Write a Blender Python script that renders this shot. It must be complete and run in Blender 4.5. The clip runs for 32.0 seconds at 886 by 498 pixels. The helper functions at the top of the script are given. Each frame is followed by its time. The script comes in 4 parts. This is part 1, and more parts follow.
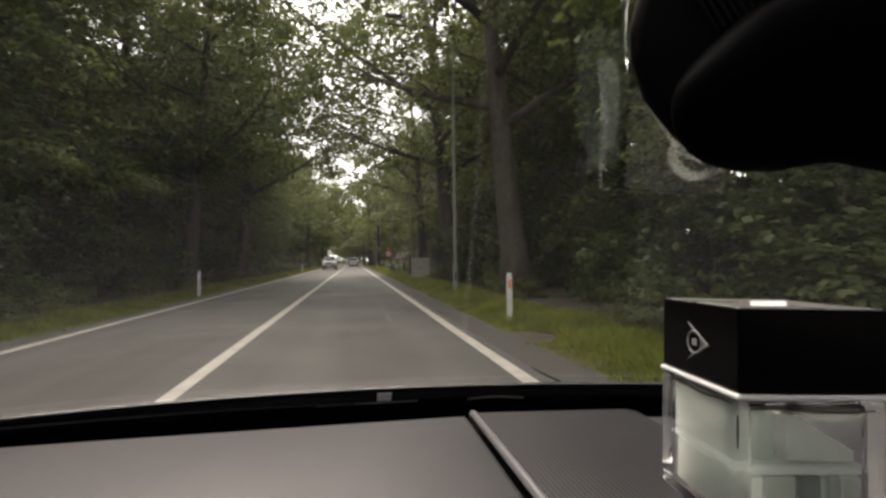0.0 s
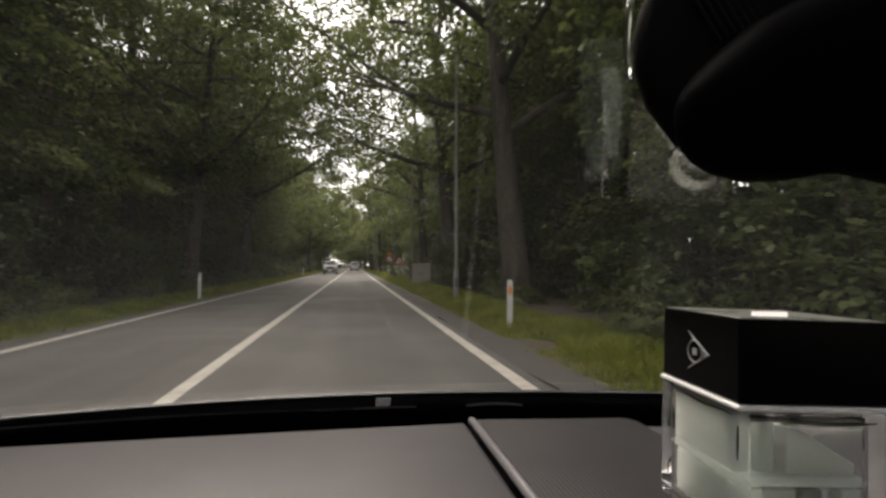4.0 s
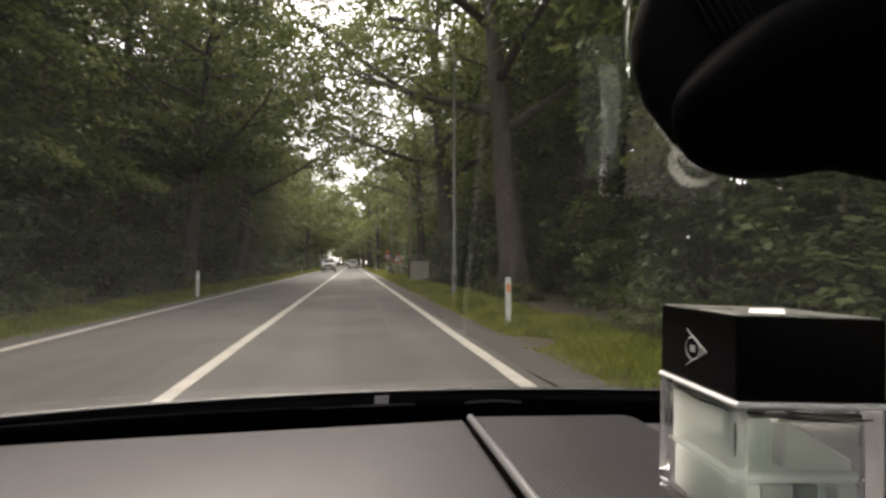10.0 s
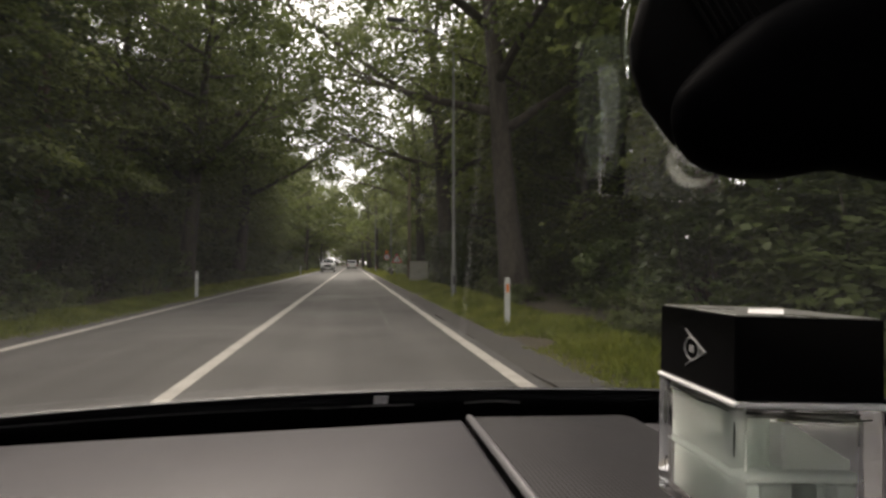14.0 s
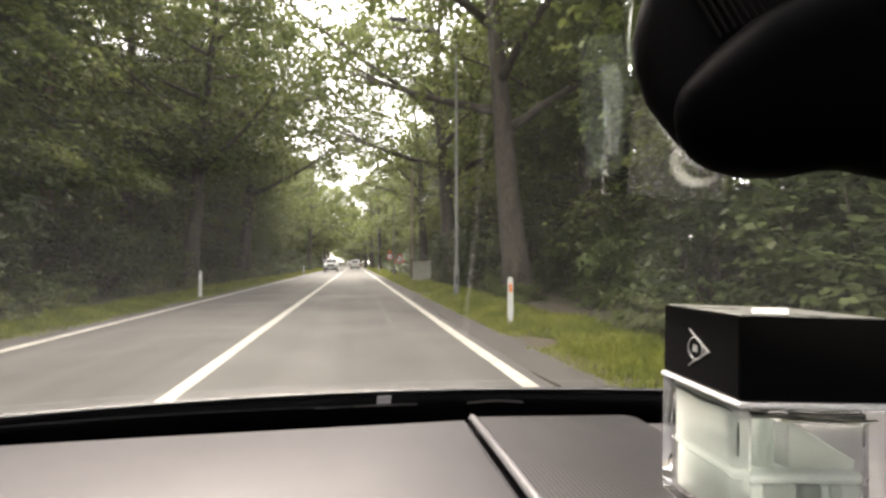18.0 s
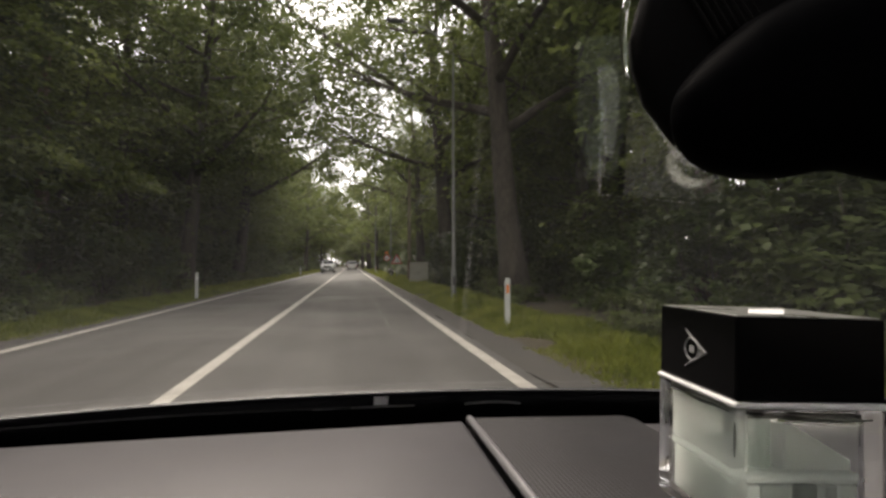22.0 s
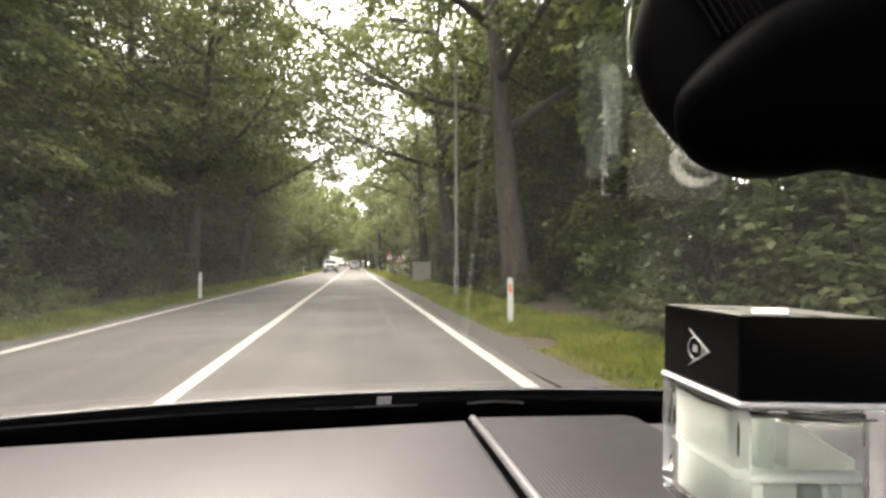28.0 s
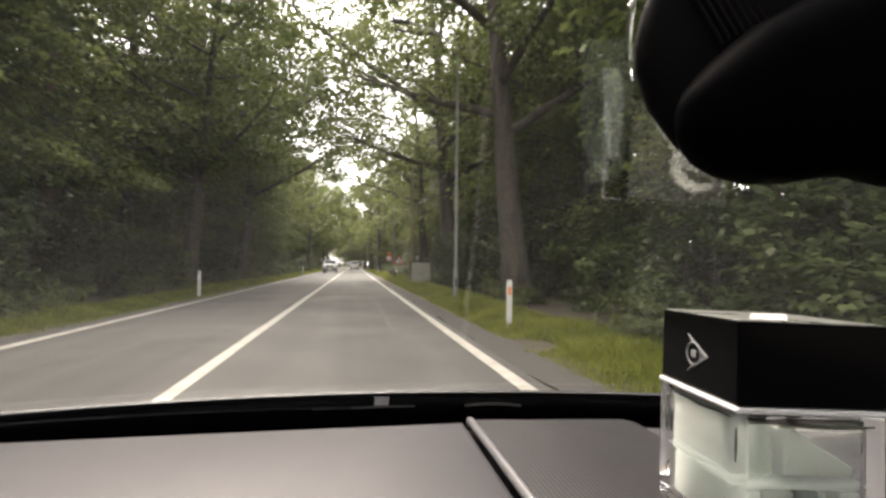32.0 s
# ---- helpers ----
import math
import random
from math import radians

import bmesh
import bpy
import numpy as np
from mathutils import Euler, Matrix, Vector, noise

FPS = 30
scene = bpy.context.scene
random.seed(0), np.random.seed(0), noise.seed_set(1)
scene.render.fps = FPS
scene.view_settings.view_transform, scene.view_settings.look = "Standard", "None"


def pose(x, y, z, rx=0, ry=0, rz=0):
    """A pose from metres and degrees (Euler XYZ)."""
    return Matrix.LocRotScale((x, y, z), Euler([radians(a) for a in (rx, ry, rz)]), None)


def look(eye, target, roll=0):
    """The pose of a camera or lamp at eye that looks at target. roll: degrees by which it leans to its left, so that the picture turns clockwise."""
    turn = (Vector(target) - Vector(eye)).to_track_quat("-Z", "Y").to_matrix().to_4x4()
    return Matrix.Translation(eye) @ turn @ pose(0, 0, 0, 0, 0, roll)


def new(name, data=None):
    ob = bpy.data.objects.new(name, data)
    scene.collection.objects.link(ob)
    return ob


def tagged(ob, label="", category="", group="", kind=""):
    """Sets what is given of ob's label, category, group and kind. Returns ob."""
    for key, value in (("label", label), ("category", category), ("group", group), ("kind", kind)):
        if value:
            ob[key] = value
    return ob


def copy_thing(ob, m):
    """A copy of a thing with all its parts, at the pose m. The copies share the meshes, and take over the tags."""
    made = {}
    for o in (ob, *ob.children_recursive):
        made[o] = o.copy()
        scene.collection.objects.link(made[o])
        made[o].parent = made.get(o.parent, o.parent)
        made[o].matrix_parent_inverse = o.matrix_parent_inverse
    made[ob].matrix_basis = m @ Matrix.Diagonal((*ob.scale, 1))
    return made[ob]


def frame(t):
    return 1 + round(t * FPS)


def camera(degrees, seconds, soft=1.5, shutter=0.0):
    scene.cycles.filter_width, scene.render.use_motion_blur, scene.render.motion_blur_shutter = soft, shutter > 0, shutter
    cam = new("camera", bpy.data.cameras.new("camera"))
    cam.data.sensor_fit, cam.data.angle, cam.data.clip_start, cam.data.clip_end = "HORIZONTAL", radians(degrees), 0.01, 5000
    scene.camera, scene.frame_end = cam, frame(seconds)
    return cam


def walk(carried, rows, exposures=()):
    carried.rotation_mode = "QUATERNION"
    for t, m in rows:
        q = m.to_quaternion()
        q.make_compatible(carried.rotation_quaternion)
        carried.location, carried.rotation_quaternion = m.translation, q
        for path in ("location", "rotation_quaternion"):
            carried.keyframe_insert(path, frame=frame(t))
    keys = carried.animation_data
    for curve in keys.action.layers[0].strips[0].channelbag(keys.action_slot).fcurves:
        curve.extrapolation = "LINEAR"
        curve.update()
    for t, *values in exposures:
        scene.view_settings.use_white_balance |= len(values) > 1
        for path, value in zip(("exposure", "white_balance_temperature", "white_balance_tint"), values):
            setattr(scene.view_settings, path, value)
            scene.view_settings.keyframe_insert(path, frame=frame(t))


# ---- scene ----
# A car stands on a straight forest road. The camera sits close above its dashboard and shakes with it.
cam = camera(81.7, 32.0, soft=2.8)
EYE = 1.2
# seconds, yaw, pitch, roll in degrees
ROWS = [
    (0, -9.92, 1.20, 0.72), (0.5, -10.01, 1.88, 0.49), (1, -9.58, 2.00, -0.01), (1.5, -9.71, 1.69, -0.07),
    (2, -9.86, 1.87, -0.26), (2.5, -10.20, 1.73, -0.06), (3, -10.04, 1.88, -0.18), (3.5, -9.80, 1.83, -0.13),
    (5.5, -10.01, 1.91, -0.01), (6, -10.10, 1.74, -0.11), (6.5, -9.96, 1.79, 0.05), (7, -10.02, 1.67, -0.07),
    (7.5, -9.97, 1.70, -0.21), (8, -10.01, 1.73, -0.11), (8.5, -10.16, 1.66, -0.13), (9, -10.06, 1.80, -0.10),
    (9.5, -10.00, 1.67, 0.00), (10, -10.01, 1.58, -0.01), (10.5, -9.95, 1.87, 0.07), (11, -9.89, 1.83, -0.09),
    (11.5, -10.08, 1.71, -0.28), (12, -9.94, 1.87, -0.19), (12.5, -9.82, 1.87, -0.07), (13, -10.04, 1.66, 0.14),
    (13.5, -9.84, 2.02, 0.06), (14, -10.10, 1.61, -0.01), (14.5, -9.99, 1.61, -0.07), (16.5, -9.87, 1.73, 0.24),
    (17, -9.86, 1.64, 0.25), (17.5, -9.90, 1.89, -0.25), (18, -9.77, 1.58, 0.03), (18.5, -10.03, 1.75, 0.14),
    (19, -10.20, 1.76, -0.32), (19.5, -10.16, 1.54, -0.13), (20, -10.03, 1.49, 0.24), (20.5, -10.03, 1.93, 0.20),
    (21, -10.11, 1.70, 0.15), (21.5, -10.08, 1.62, 0.18), (22, -10.10, 1.70, 0.11), (22.5, -9.87, 2.04, 0.41),
    (23, -9.84, 1.65, 0.04), (23.5, -9.93, 1.75, -0.03), (24, -10.18, 1.78, 0.32), (24.5, -10.02, 1.74, 0.51),
    (25, -9.76, 1.69, 0.73), (25.5, -9.63, 1.50, 1.33), (27.5, -9.90, 1.57, -0.02), (28, -9.79, 1.65, 0.16),
    (28.5, -9.99, 1.84, -0.06), (29, -10.48, 1.83, -0.61), (29.5, -10.06, 1.78, -0.43), (30, -10.24, 1.73, -0.30),
    (30.5, -10.61, 1.81, -0.22), (31, -10.27, 1.89, -0.32), (31.5, -9.99, 1.71, -0.26), (32, -9.85, 1.82, -0.61),
]
EXPOSURES = [
    (0.0, 0.88, 7100, 17), (1.0, 0.48, 7100, 17), (2.0, 0.25, 7100, 17), (3.0, 0.15, 7100, 17), (3.5, 0.38, 7100, 17), (5.5, 1.68, 7100, 17),
    (6.0, 2.13, 7100, 17), (7.0, 1.58, 7100, 17), (8.0, 2.18, 7100, 17), (9.0, 2.03, 7100, 17), (10.0, 1.16, 7100, 17), (11.0, 0.93, 7100, 17),
    (12.0, 1.15, 7100, 17), (13.0, 1.23, 7100, 17), (14.0, 0.66, 7100, 17), (14.5, 0.66, 7100, 17), (16.5, 1.53, 7100, 17), (17.0, 2.28, 7100, 17),
    (18.0, 2.15, 7100, 17), (19.0, 2.28, 7100, 17), (20.0, 2.48, 7100, 17), (21.0, 1.58, 7100, 17), (22.0, 0.88, 7100, 17), (23.0, 1.88, 7100, 17),
    (24.0, 2.28, 7100, 17), (25.0, 2.35, 7100, 17), (25.5, 2.33, 7100, 17), (27.5, 1.68, 7100, 17), (28.0, 2.23, 7100, 17), (29.0, 3.05, 7100, 17),
    (30.0, 3.05, 7100, 17), (31.0, 2.48, 7100, 17), (32.0, 1.78, 7100, 17),
]
walk(cam, [(t, pose(0, 0, EYE, 90 + pitch, roll, yaw)) for t, yaw, pitch, roll in ROWS], EXPOSURES)

# ---- light: a bright overcast sky over the trees ----
world = bpy.data.worlds.new("sky")
scene.world = world
world.use_nodes = True
wn, wl = world.node_tree.nodes, world.node_tree.links
sky = wn.new("ShaderNodeTexSky")
sky.sky_type, sky.sun_disc = "NISHITA", False
sky.sun_elevation, sky.sun_rotation = radians(55), radians(350)
sky.air_density, sky.dust_density, sky.ozone_density = 1.0, 4.0, 1.0
veil = wn.new("ShaderNodeMix")
veil.data_type = "RGBA"
veil.inputs["Factor"].default_value = 0.75
veil.inputs["B"].default_value = (9.0, 9.0, 8.9, 1)
wl.new(sky.outputs["Color"], veil.inputs["A"])
wl.new(veil.outputs["Result"], wn["Background"].inputs["Color"])
wn["Background"].inputs["Strength"].default_value = 0.19
sun = new("sun", bpy.data.lights.new("sun", "SUN"))
sun.data.energy, sun.data.angle, sun.data.color = 3.0, radians(40), (1.0, 0.95, 0.86)
sun.matrix_world = look((0, 0, 30), (-math.sin(radians(350)) * 16, -math.cos(radians(350)) * 16, 30 - 16 * math.tan(radians(55))))


# ---- materials ----
def mat(name, col, col2=None, rough=0.6, metal=0.0, scale=6.0, fine=60.0, bump=0.0, spec=0.5, rough2=None, space="Object"):
    """A surface with variation at two scales."""
    m = bpy.data.materials.new(name)
    m.use_nodes = True
    n, l = m.node_tree.nodes, m.node_tree.links
    b = n["Principled BSDF"]
    col2 = col2 or tuple(c * 0.8 for c in col)
    tc = n.new("ShaderNodeTexCoord")
    big, small = n.new("ShaderNodeTexNoise"), n.new("ShaderNodeTexNoise")
    big.inputs["Scale"].default_value, small.inputs["Scale"].default_value = scale, fine
    big.inputs["Detail"].default_value, small.inputs["Detail"].default_value = 5, 3
    add = n.new("ShaderNodeMath")
    add.operation = "ADD"
    half = n.new("ShaderNodeMath")
    half.operation, half.inputs[1].default_value = "MULTIPLY", 0.5
    ramp = n.new("ShaderNodeValToRGB")
    ramp.color_ramp.elements[0].position, ramp.color_ramp.elements[1].position = 0.36, 0.64
    ramp.color_ramp.elements[0].color, ramp.color_ramp.elements[1].color = (*col, 1), (*col2, 1)
    for x in (big, small):
        l.new(tc.outputs[space], x.inputs["Vector"])
    l.new(big.outputs["Fac"], add.inputs[0])
    l.new(small.outputs["Fac"], add.inputs[1])
    l.new(add.outputs[0], half.inputs[0])
    l.new(half.outputs[0], ramp.inputs["Fac"])
    l.new(ramp.outputs["Color"], b.inputs["Base Color"])
    b.inputs["Metallic"].default_value, b.inputs["Specular IOR Level"].default_value = metal, spec
    mr = n.new("ShaderNodeMapRange")
    mr.inputs["From Min"].default_value, mr.inputs["From Max"].default_value = 0.3, 0.7
    mr.inputs["To Min"].default_value, mr.inputs["To Max"].default_value = rough, rough2 if rough2 is not None else min(1, rough * 1.2)
    l.new(big.outputs["Fac"], mr.inputs["Value"])
    l.new(mr.outputs["Result"], b.inputs["Roughness"])
    if bump:
        bp = n.new("ShaderNodeBump")
        bp.inputs["Strength"].default_value, bp.inputs["Distance"].default_value = bump, 1.0 / fine
        l.new(small.outputs["Fac"], bp.inputs["Height"])
        l.new(bp.outputs["Normal"], b.inputs["Normal"])
    return m


def leaf_mat(name, dark, light, trans=0.35, rough=0.5):
    """Leaves: each one its own shade of green, letting some light through."""
    m = bpy.data.materials.new(name)
    m.use_nodes = True
    n, l = m.node_tree.nodes, m.node_tree.links
    b, out = n["Principled BSDF"], n["Material Output"]
    geo, info, tc = n.new("ShaderNodeNewGeometry"), n.new("ShaderNodeObjectInfo"), n.new("ShaderNodeTexCoord")
    noi = n.new("ShaderNodeTexNoise")
    noi.inputs["Scale"].default_value = 1.1
    noi.inputs["Detail"].default_value = 3
    isl = n.new("ShaderNodeMath")
    isl.operation, isl.inputs[1].default_value = "MULTIPLY", 0.45
    l.new(geo.outputs["Random Per Island"], isl.inputs[0])
    # broad tone patches in the colour imitate the shading of leaf clumps
    con = n.new("ShaderNodeMath")
    con.operation, con.inputs[1].default_value, con.inputs[2].default_value = "MULTIPLY_ADD", 2.4, -0.7
    l.new(noi.outputs["Fac"], con.inputs[0])
    l.new(tc.outputs["Object"], noi.inputs["Vector"])
    a1, a2 = n.new("ShaderNodeMath"), n.new("ShaderNodeMath")
    a1.operation, a2.operation, a2.inputs[1].default_value = "ADD", "MULTIPLY_ADD", 0.5
    l.new(isl.outputs[0], a1.inputs[0])
    l.new(con.outputs[0], a1.inputs[1])
    a3 = n.new("ShaderNodeMath")
    a3.operation, a3.inputs[1].default_value = "MULTIPLY", 0.3
    l.new(info.outputs["Random"], a3.inputs[0])
    l.new(a1.outputs[0], a2.inputs[0])
    l.new(a3.outputs[0], a2.inputs[2])
    ramp = n.new("ShaderNodeValToRGB")
    e = ramp.color_ramp.elements
    e[0].position, e[1].position, e[0].color, e[1].color = 0.2, 0.85, (*dark, 1), (*light, 1)
    l.new(a2.outputs[0], ramp.inputs["Fac"])
    l.new(ramp.outputs["Color"], b.inputs["Base Color"])
    b.inputs["Roughness"].default_value = rough
    b.inputs["Specular IOR Level"].default_value = 0.2
    tr, mix = n.new("ShaderNodeBsdfTranslucent"), n.new("ShaderNodeMixShader")
    mix.inputs["Fac"].default_value = trans
    l.new(ramp.outputs["Color"], tr.inputs["Color"])
    l.new(b.outputs["BSDF"], mix.inputs[1])
    l.new(tr.outputs["BSDF"], mix.inputs[2])
    l.new(mix.outputs["Shader"], out.inputs["Surface"])
    return m


def glass_mat(name, col=(1, 1, 1), ior=1.45, rough=0.0):
    m = bpy.data.materials.new(name)
    m.use_nodes = True
    b = m.node_tree.nodes["Principled BSDF"]
    b.inputs["Base Color"].default_value = (*col, 1)
    b.inputs["Transmission Weight"].default_value = 1
    b.inputs["IOR"].default_value, b.inputs["Roughness"].default_value = ior, rough
    return m


def pane_mat(name, tint=(0.93, 0.96, 0.94), ior=1.5, haze=0.0):
    """A thin pane: it lets the light straight through and mirrors by Fresnel. The last value adds a greasy veil that
    scatters a little.
    """
    m = bpy.data.materials.new(name)
    m.use_nodes = True
    n, l = m.node_tree.nodes, m.node_tree.links
    out = n["Material Output"]
    n.remove(n["Principled BSDF"])
    tr, gl, fr, mix = n.new("ShaderNodeBsdfTransparent"), n.new("ShaderNodeBsdfGlossy"), n.new("ShaderNodeFresnel"), n.new("ShaderNodeMixShader")
    tr.inputs["Color"].default_value, gl.inputs["Roughness"].default_value = (*tint, 1), 0.02
    fr.inputs["IOR"].default_value = ior
    l.new(fr.outputs["Fac"], mix.inputs["Fac"])
    l.new(tr.outputs[0], mix.inputs[1])
    l.new(gl.outputs[0], mix.inputs[2])
    last = mix
    if haze:
        df, mix2 = n.new("ShaderNodeBsdfTranslucent"), n.new("ShaderNodeMixShader")
        df.inputs["Color"].default_value = (0.6, 0.68, 0.64, 1)
        tc, noi, sc = n.new("ShaderNodeTexCoord"), n.new("ShaderNodeTexNoise"), n.new("ShaderNodeMath")
        noi.inputs["Scale"].default_value = 14
        sc.operation, sc.inputs[1].default_value = "MULTIPLY", haze * 2
        l.new(tc.outputs["Object"], noi.inputs["Vector"])
        l.new(noi.outputs["Fac"], sc.inputs[0])
        l.new(sc.outputs[0], mix2.inputs["Fac"])
        l.new(mix.outputs[0], mix2.inputs[1])
        l.new(df.outputs[0], mix2.inputs[2])
        last = mix2
    l.new(last.outputs[0], out.inputs["Surface"])
    return m


def frosted(name, col, clear):
    """Milky stuff that glows with the light around it and lets part of the view through."""
    m = bpy.data.materials.new(name)
    m.use_nodes = True
    n, l = m.node_tree.nodes, m.node_tree.links
    b = n["Principled BSDF"]
    b.inputs["Base Color"].default_value, b.inputs["Roughness"].default_value = (*col, 1), 0.25
    tl, tr, m1, m2 = n.new("ShaderNodeBsdfTranslucent"), n.new("ShaderNodeBsdfTransparent"), n.new("ShaderNodeMixShader"), n.new("ShaderNodeMixShader")
    tl.inputs["Color"].default_value = (*col, 1)
    m1.inputs["Fac"].default_value, m2.inputs["Fac"].default_value = 0.95, clear
    l.new(b.outputs[0], m1.inputs[1])
    l.new(tl.outputs[0], m1.inputs[2])
    l.new(m1.outputs[0], m2.inputs[1])
    l.new(tr.outputs[0], m2.inputs[2])
    l.new(m2.outputs[0], n["Material Output"].inputs["Surface"])
    return m


M = {
    "asphalt": mat("asphalt", (0.0428, 0.0407, 0.0394), (0.0649, 0.0612, 0.0587), 0.6, scale=0.45, fine=55, bump=0.35, rough2=0.9),
    "shoulder": mat("shoulder_asphalt", (0.0374, 0.0348, 0.0327), (0.0646, 0.0595, 0.0536), 0.85, scale=1.2, fine=40, bump=0.5),
    "paint": mat("road_paint", (0.42, 0.395, 0.36), (0.27, 0.252, 0.229), 0.6, scale=3, fine=45, bump=0.2),
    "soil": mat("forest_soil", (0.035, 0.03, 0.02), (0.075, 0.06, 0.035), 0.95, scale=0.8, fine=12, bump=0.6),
    "grass": leaf_mat("grass_blades", (0.1, 0.128, 0.024), (0.28, 0.3, 0.072), 0.45),
    "bark": mat("bark", (0.03, 0.0245, 0.0195), (0.088, 0.074, 0.059), 0.9, scale=3.0, fine=20, bump=1.0),
    "pine_bark": mat("pine_bark", (0.1, 0.066, 0.045), (0.18, 0.125, 0.09), 0.9, scale=2, fine=14, bump=0.9),
    "leaf": leaf_mat("oak_leaves", (0.0502, 0.0657, 0.0201), (0.1642, 0.1961, 0.0684), 0.5),
    "leaf_light": leaf_mat("beech_leaves", (0.0655, 0.0874, 0.0227), (0.2010, 0.2316, 0.0743), 0.5),
    "leaf_dark": leaf_mat("conifer_sprays", (0.0260, 0.0374, 0.0208), (0.0780, 0.0988, 0.0468), 0.3),
    "shrub": leaf_mat("shrub_leaves", (0.0432, 0.0612, 0.0240), (0.1416, 0.1752, 0.0672), 0.5, 0.4),
    "laurel": leaf_mat("laurel_leaves", (0.0432, 0.0648, 0.0228), (0.1344, 0.1800, 0.0600), 0.45, 0.32),
    "hedge": leaf_mat("hedge_leaves", (0.021, 0.034, 0.011), (0.082, 0.104, 0.028), 0.35, 0.45),
    "dash": mat("dash_plastic", (0.0258, 0.0250, 0.0292), (0.0306, 0.0297, 0.0344), 0.45, scale=9, fine=1400, bump=0.12, spec=0.34, rough2=0.58),
    "black_gloss": mat("black_lacquer", (0.001, 0.001, 0.0013), (0.0016, 0.0016, 0.002), 0.42, scale=20, fine=200, spec=0.002, rough2=0.5),
    "black_soft": mat("black_plastic", (0.007, 0.007, 0.008), (0.011, 0.011, 0.012), 0.35, scale=20, fine=400, bump=0.03, spec=0.4),
    "black_cap": mat("cap_plastic", (0.0025, 0.0025, 0.003), (0.0035, 0.0035, 0.004), 0.14, scale=30, fine=300, spec=0.06, rough2=0.18),
    "grey_plastic": mat("grey_plastic", (0.03, 0.03, 0.032), (0.04, 0.04, 0.043), 0.45, scale=20, fine=500, bump=0.05),
    "cover_plastic": mat("cover_plastic", (0.0035, 0.0033, 0.0036), (0.0048, 0.0046, 0.005), 0.6, scale=20, fine=500, bump=0.05, spec=0.03),
    "rib": mat("rib_plastic", (0.0035, 0.0034, 0.0035), (0.0048, 0.0047, 0.0048), 0.6, scale=20, fine=400, spec=0.08),
    "frit": mat("frit_enamel", (0.003, 0.003, 0.004), (0.006, 0.006, 0.007), 0.1, scale=30, fine=300, spec=0.35, rough2=0.25),
    "seal": mat("seal_rubber", (0.12, 0.12, 0.125), (0.2, 0.2, 0.2), 0.35, scale=30, fine=200),
    "label_white": mat("label_white", (0.82, 0.82, 0.82), (0.74, 0.74, 0.75), 0.4, scale=80, fine=400),
    "silver_print": mat("silver_print", (0.3, 0.303, 0.306), (0.22, 0.223, 0.226), 0.35, scale=80, fine=500),
    "speck": mat("dried_dirt", (0.26, 0.26, 0.24), (0.18, 0.18, 0.17), 0.8, scale=60, fine=300),
    "headliner": mat("headliner_cloth", (0.3, 0.29, 0.28), (0.34, 0.33, 0.32), 0.95, scale=30, fine=600, bump=0.2),
    "trim": mat("cabin_trim", (0.03, 0.03, 0.032), (0.045, 0.045, 0.048), 0.7, scale=15, fine=300, bump=0.1),
    "white_post": mat("post_plastic", (0.55, 0.55, 0.52), (0.42, 0.43, 0.39), 0.5, scale=5, fine=40),
    "orange": mat("orange_reflector", (0.75, 0.22, 0.05), (0.6, 0.16, 0.03), 0.3, scale=40, fine=200),
    "pole_wood": mat("weathered_pole_wood", (0.3, 0.25, 0.18), (0.2, 0.165, 0.12), 0.85, scale=3, fine=40, bump=0.4),
    "galv": mat("galvanised_steel", (0.216, 0.22, 0.2), (0.152, 0.156, 0.14), 0.6, 0.2, scale=3, fine=30),
    "red": mat("sign_red", (0.55, 0.04, 0.03), (0.45, 0.035, 0.03), 0.4, scale=6, fine=60),
    "sign_white": mat("sign_white", (0.78, 0.78, 0.76), (0.68, 0.68, 0.66), 0.4, scale=6, fine=60),
    "black": mat("sign_black", (0.012, 0.012, 0.012), (0.02, 0.02, 0.02), 0.4),
    "car_white": mat("white_car_paint", (0.75, 0.75, 0.74), (0.68, 0.68, 0.67), 0.25, scale=2, fine=90, rough2=0.3),
    "car_silver": mat("silver_car_paint", (0.42, 0.43, 0.42), (0.36, 0.37, 0.36), 0.3, 0.5, scale=2, fine=90),
    "car_black": mat("dark_car_glass", (0.01, 0.011, 0.012), (0.015, 0.016, 0.017), 0.08, scale=4, fine=90),
    "tyre": mat("tyre_rubber", (0.015, 0.015, 0.015), (0.03, 0.03, 0.028), 0.8, scale=12, fine=80, bump=0.3),
    "rim": mat("alloy_rim", (0.45, 0.45, 0.46), (0.35, 0.35, 0.36), 0.3, 0.8),
    "lamp_red": mat("tail_lamp", (0.45, 0.015, 0.012), (0.35, 0.01, 0.01), 0.2),
    "lamp_clear": mat("head_lamp", (0.75, 0.78, 0.75), (0.65, 0.68, 0.65), 0.1),
    "cabinet": mat("cabinet_paint", (0.38, 0.37, 0.31), (0.31, 0.30, 0.25), 0.55, scale=3, fine=50),
    "glass": glass_mat("bottle_glass", (0.985, 1.0, 0.99), 1.5),
    "clear": glass_mat("clear_plastic", (0.97, 1.0, 0.98), 1.4, 0.08),
    "pane": pane_mat("windscreen_glass", ior=1.75, haze=0.0024),
    # the next two scatter a little to imitate a reflection in the windscreen
    "haze": pane_mat("clear_film", (0.9, 0.97, 0.94), 1.3, haze=0.008),
    "film_fold": pane_mat("film_fold", (0.9, 0.97, 0.94), 1.3, haze=0.03),
    "gel": frosted("clear_gel", (0.62, 0.66, 0.62), 0.84),
}


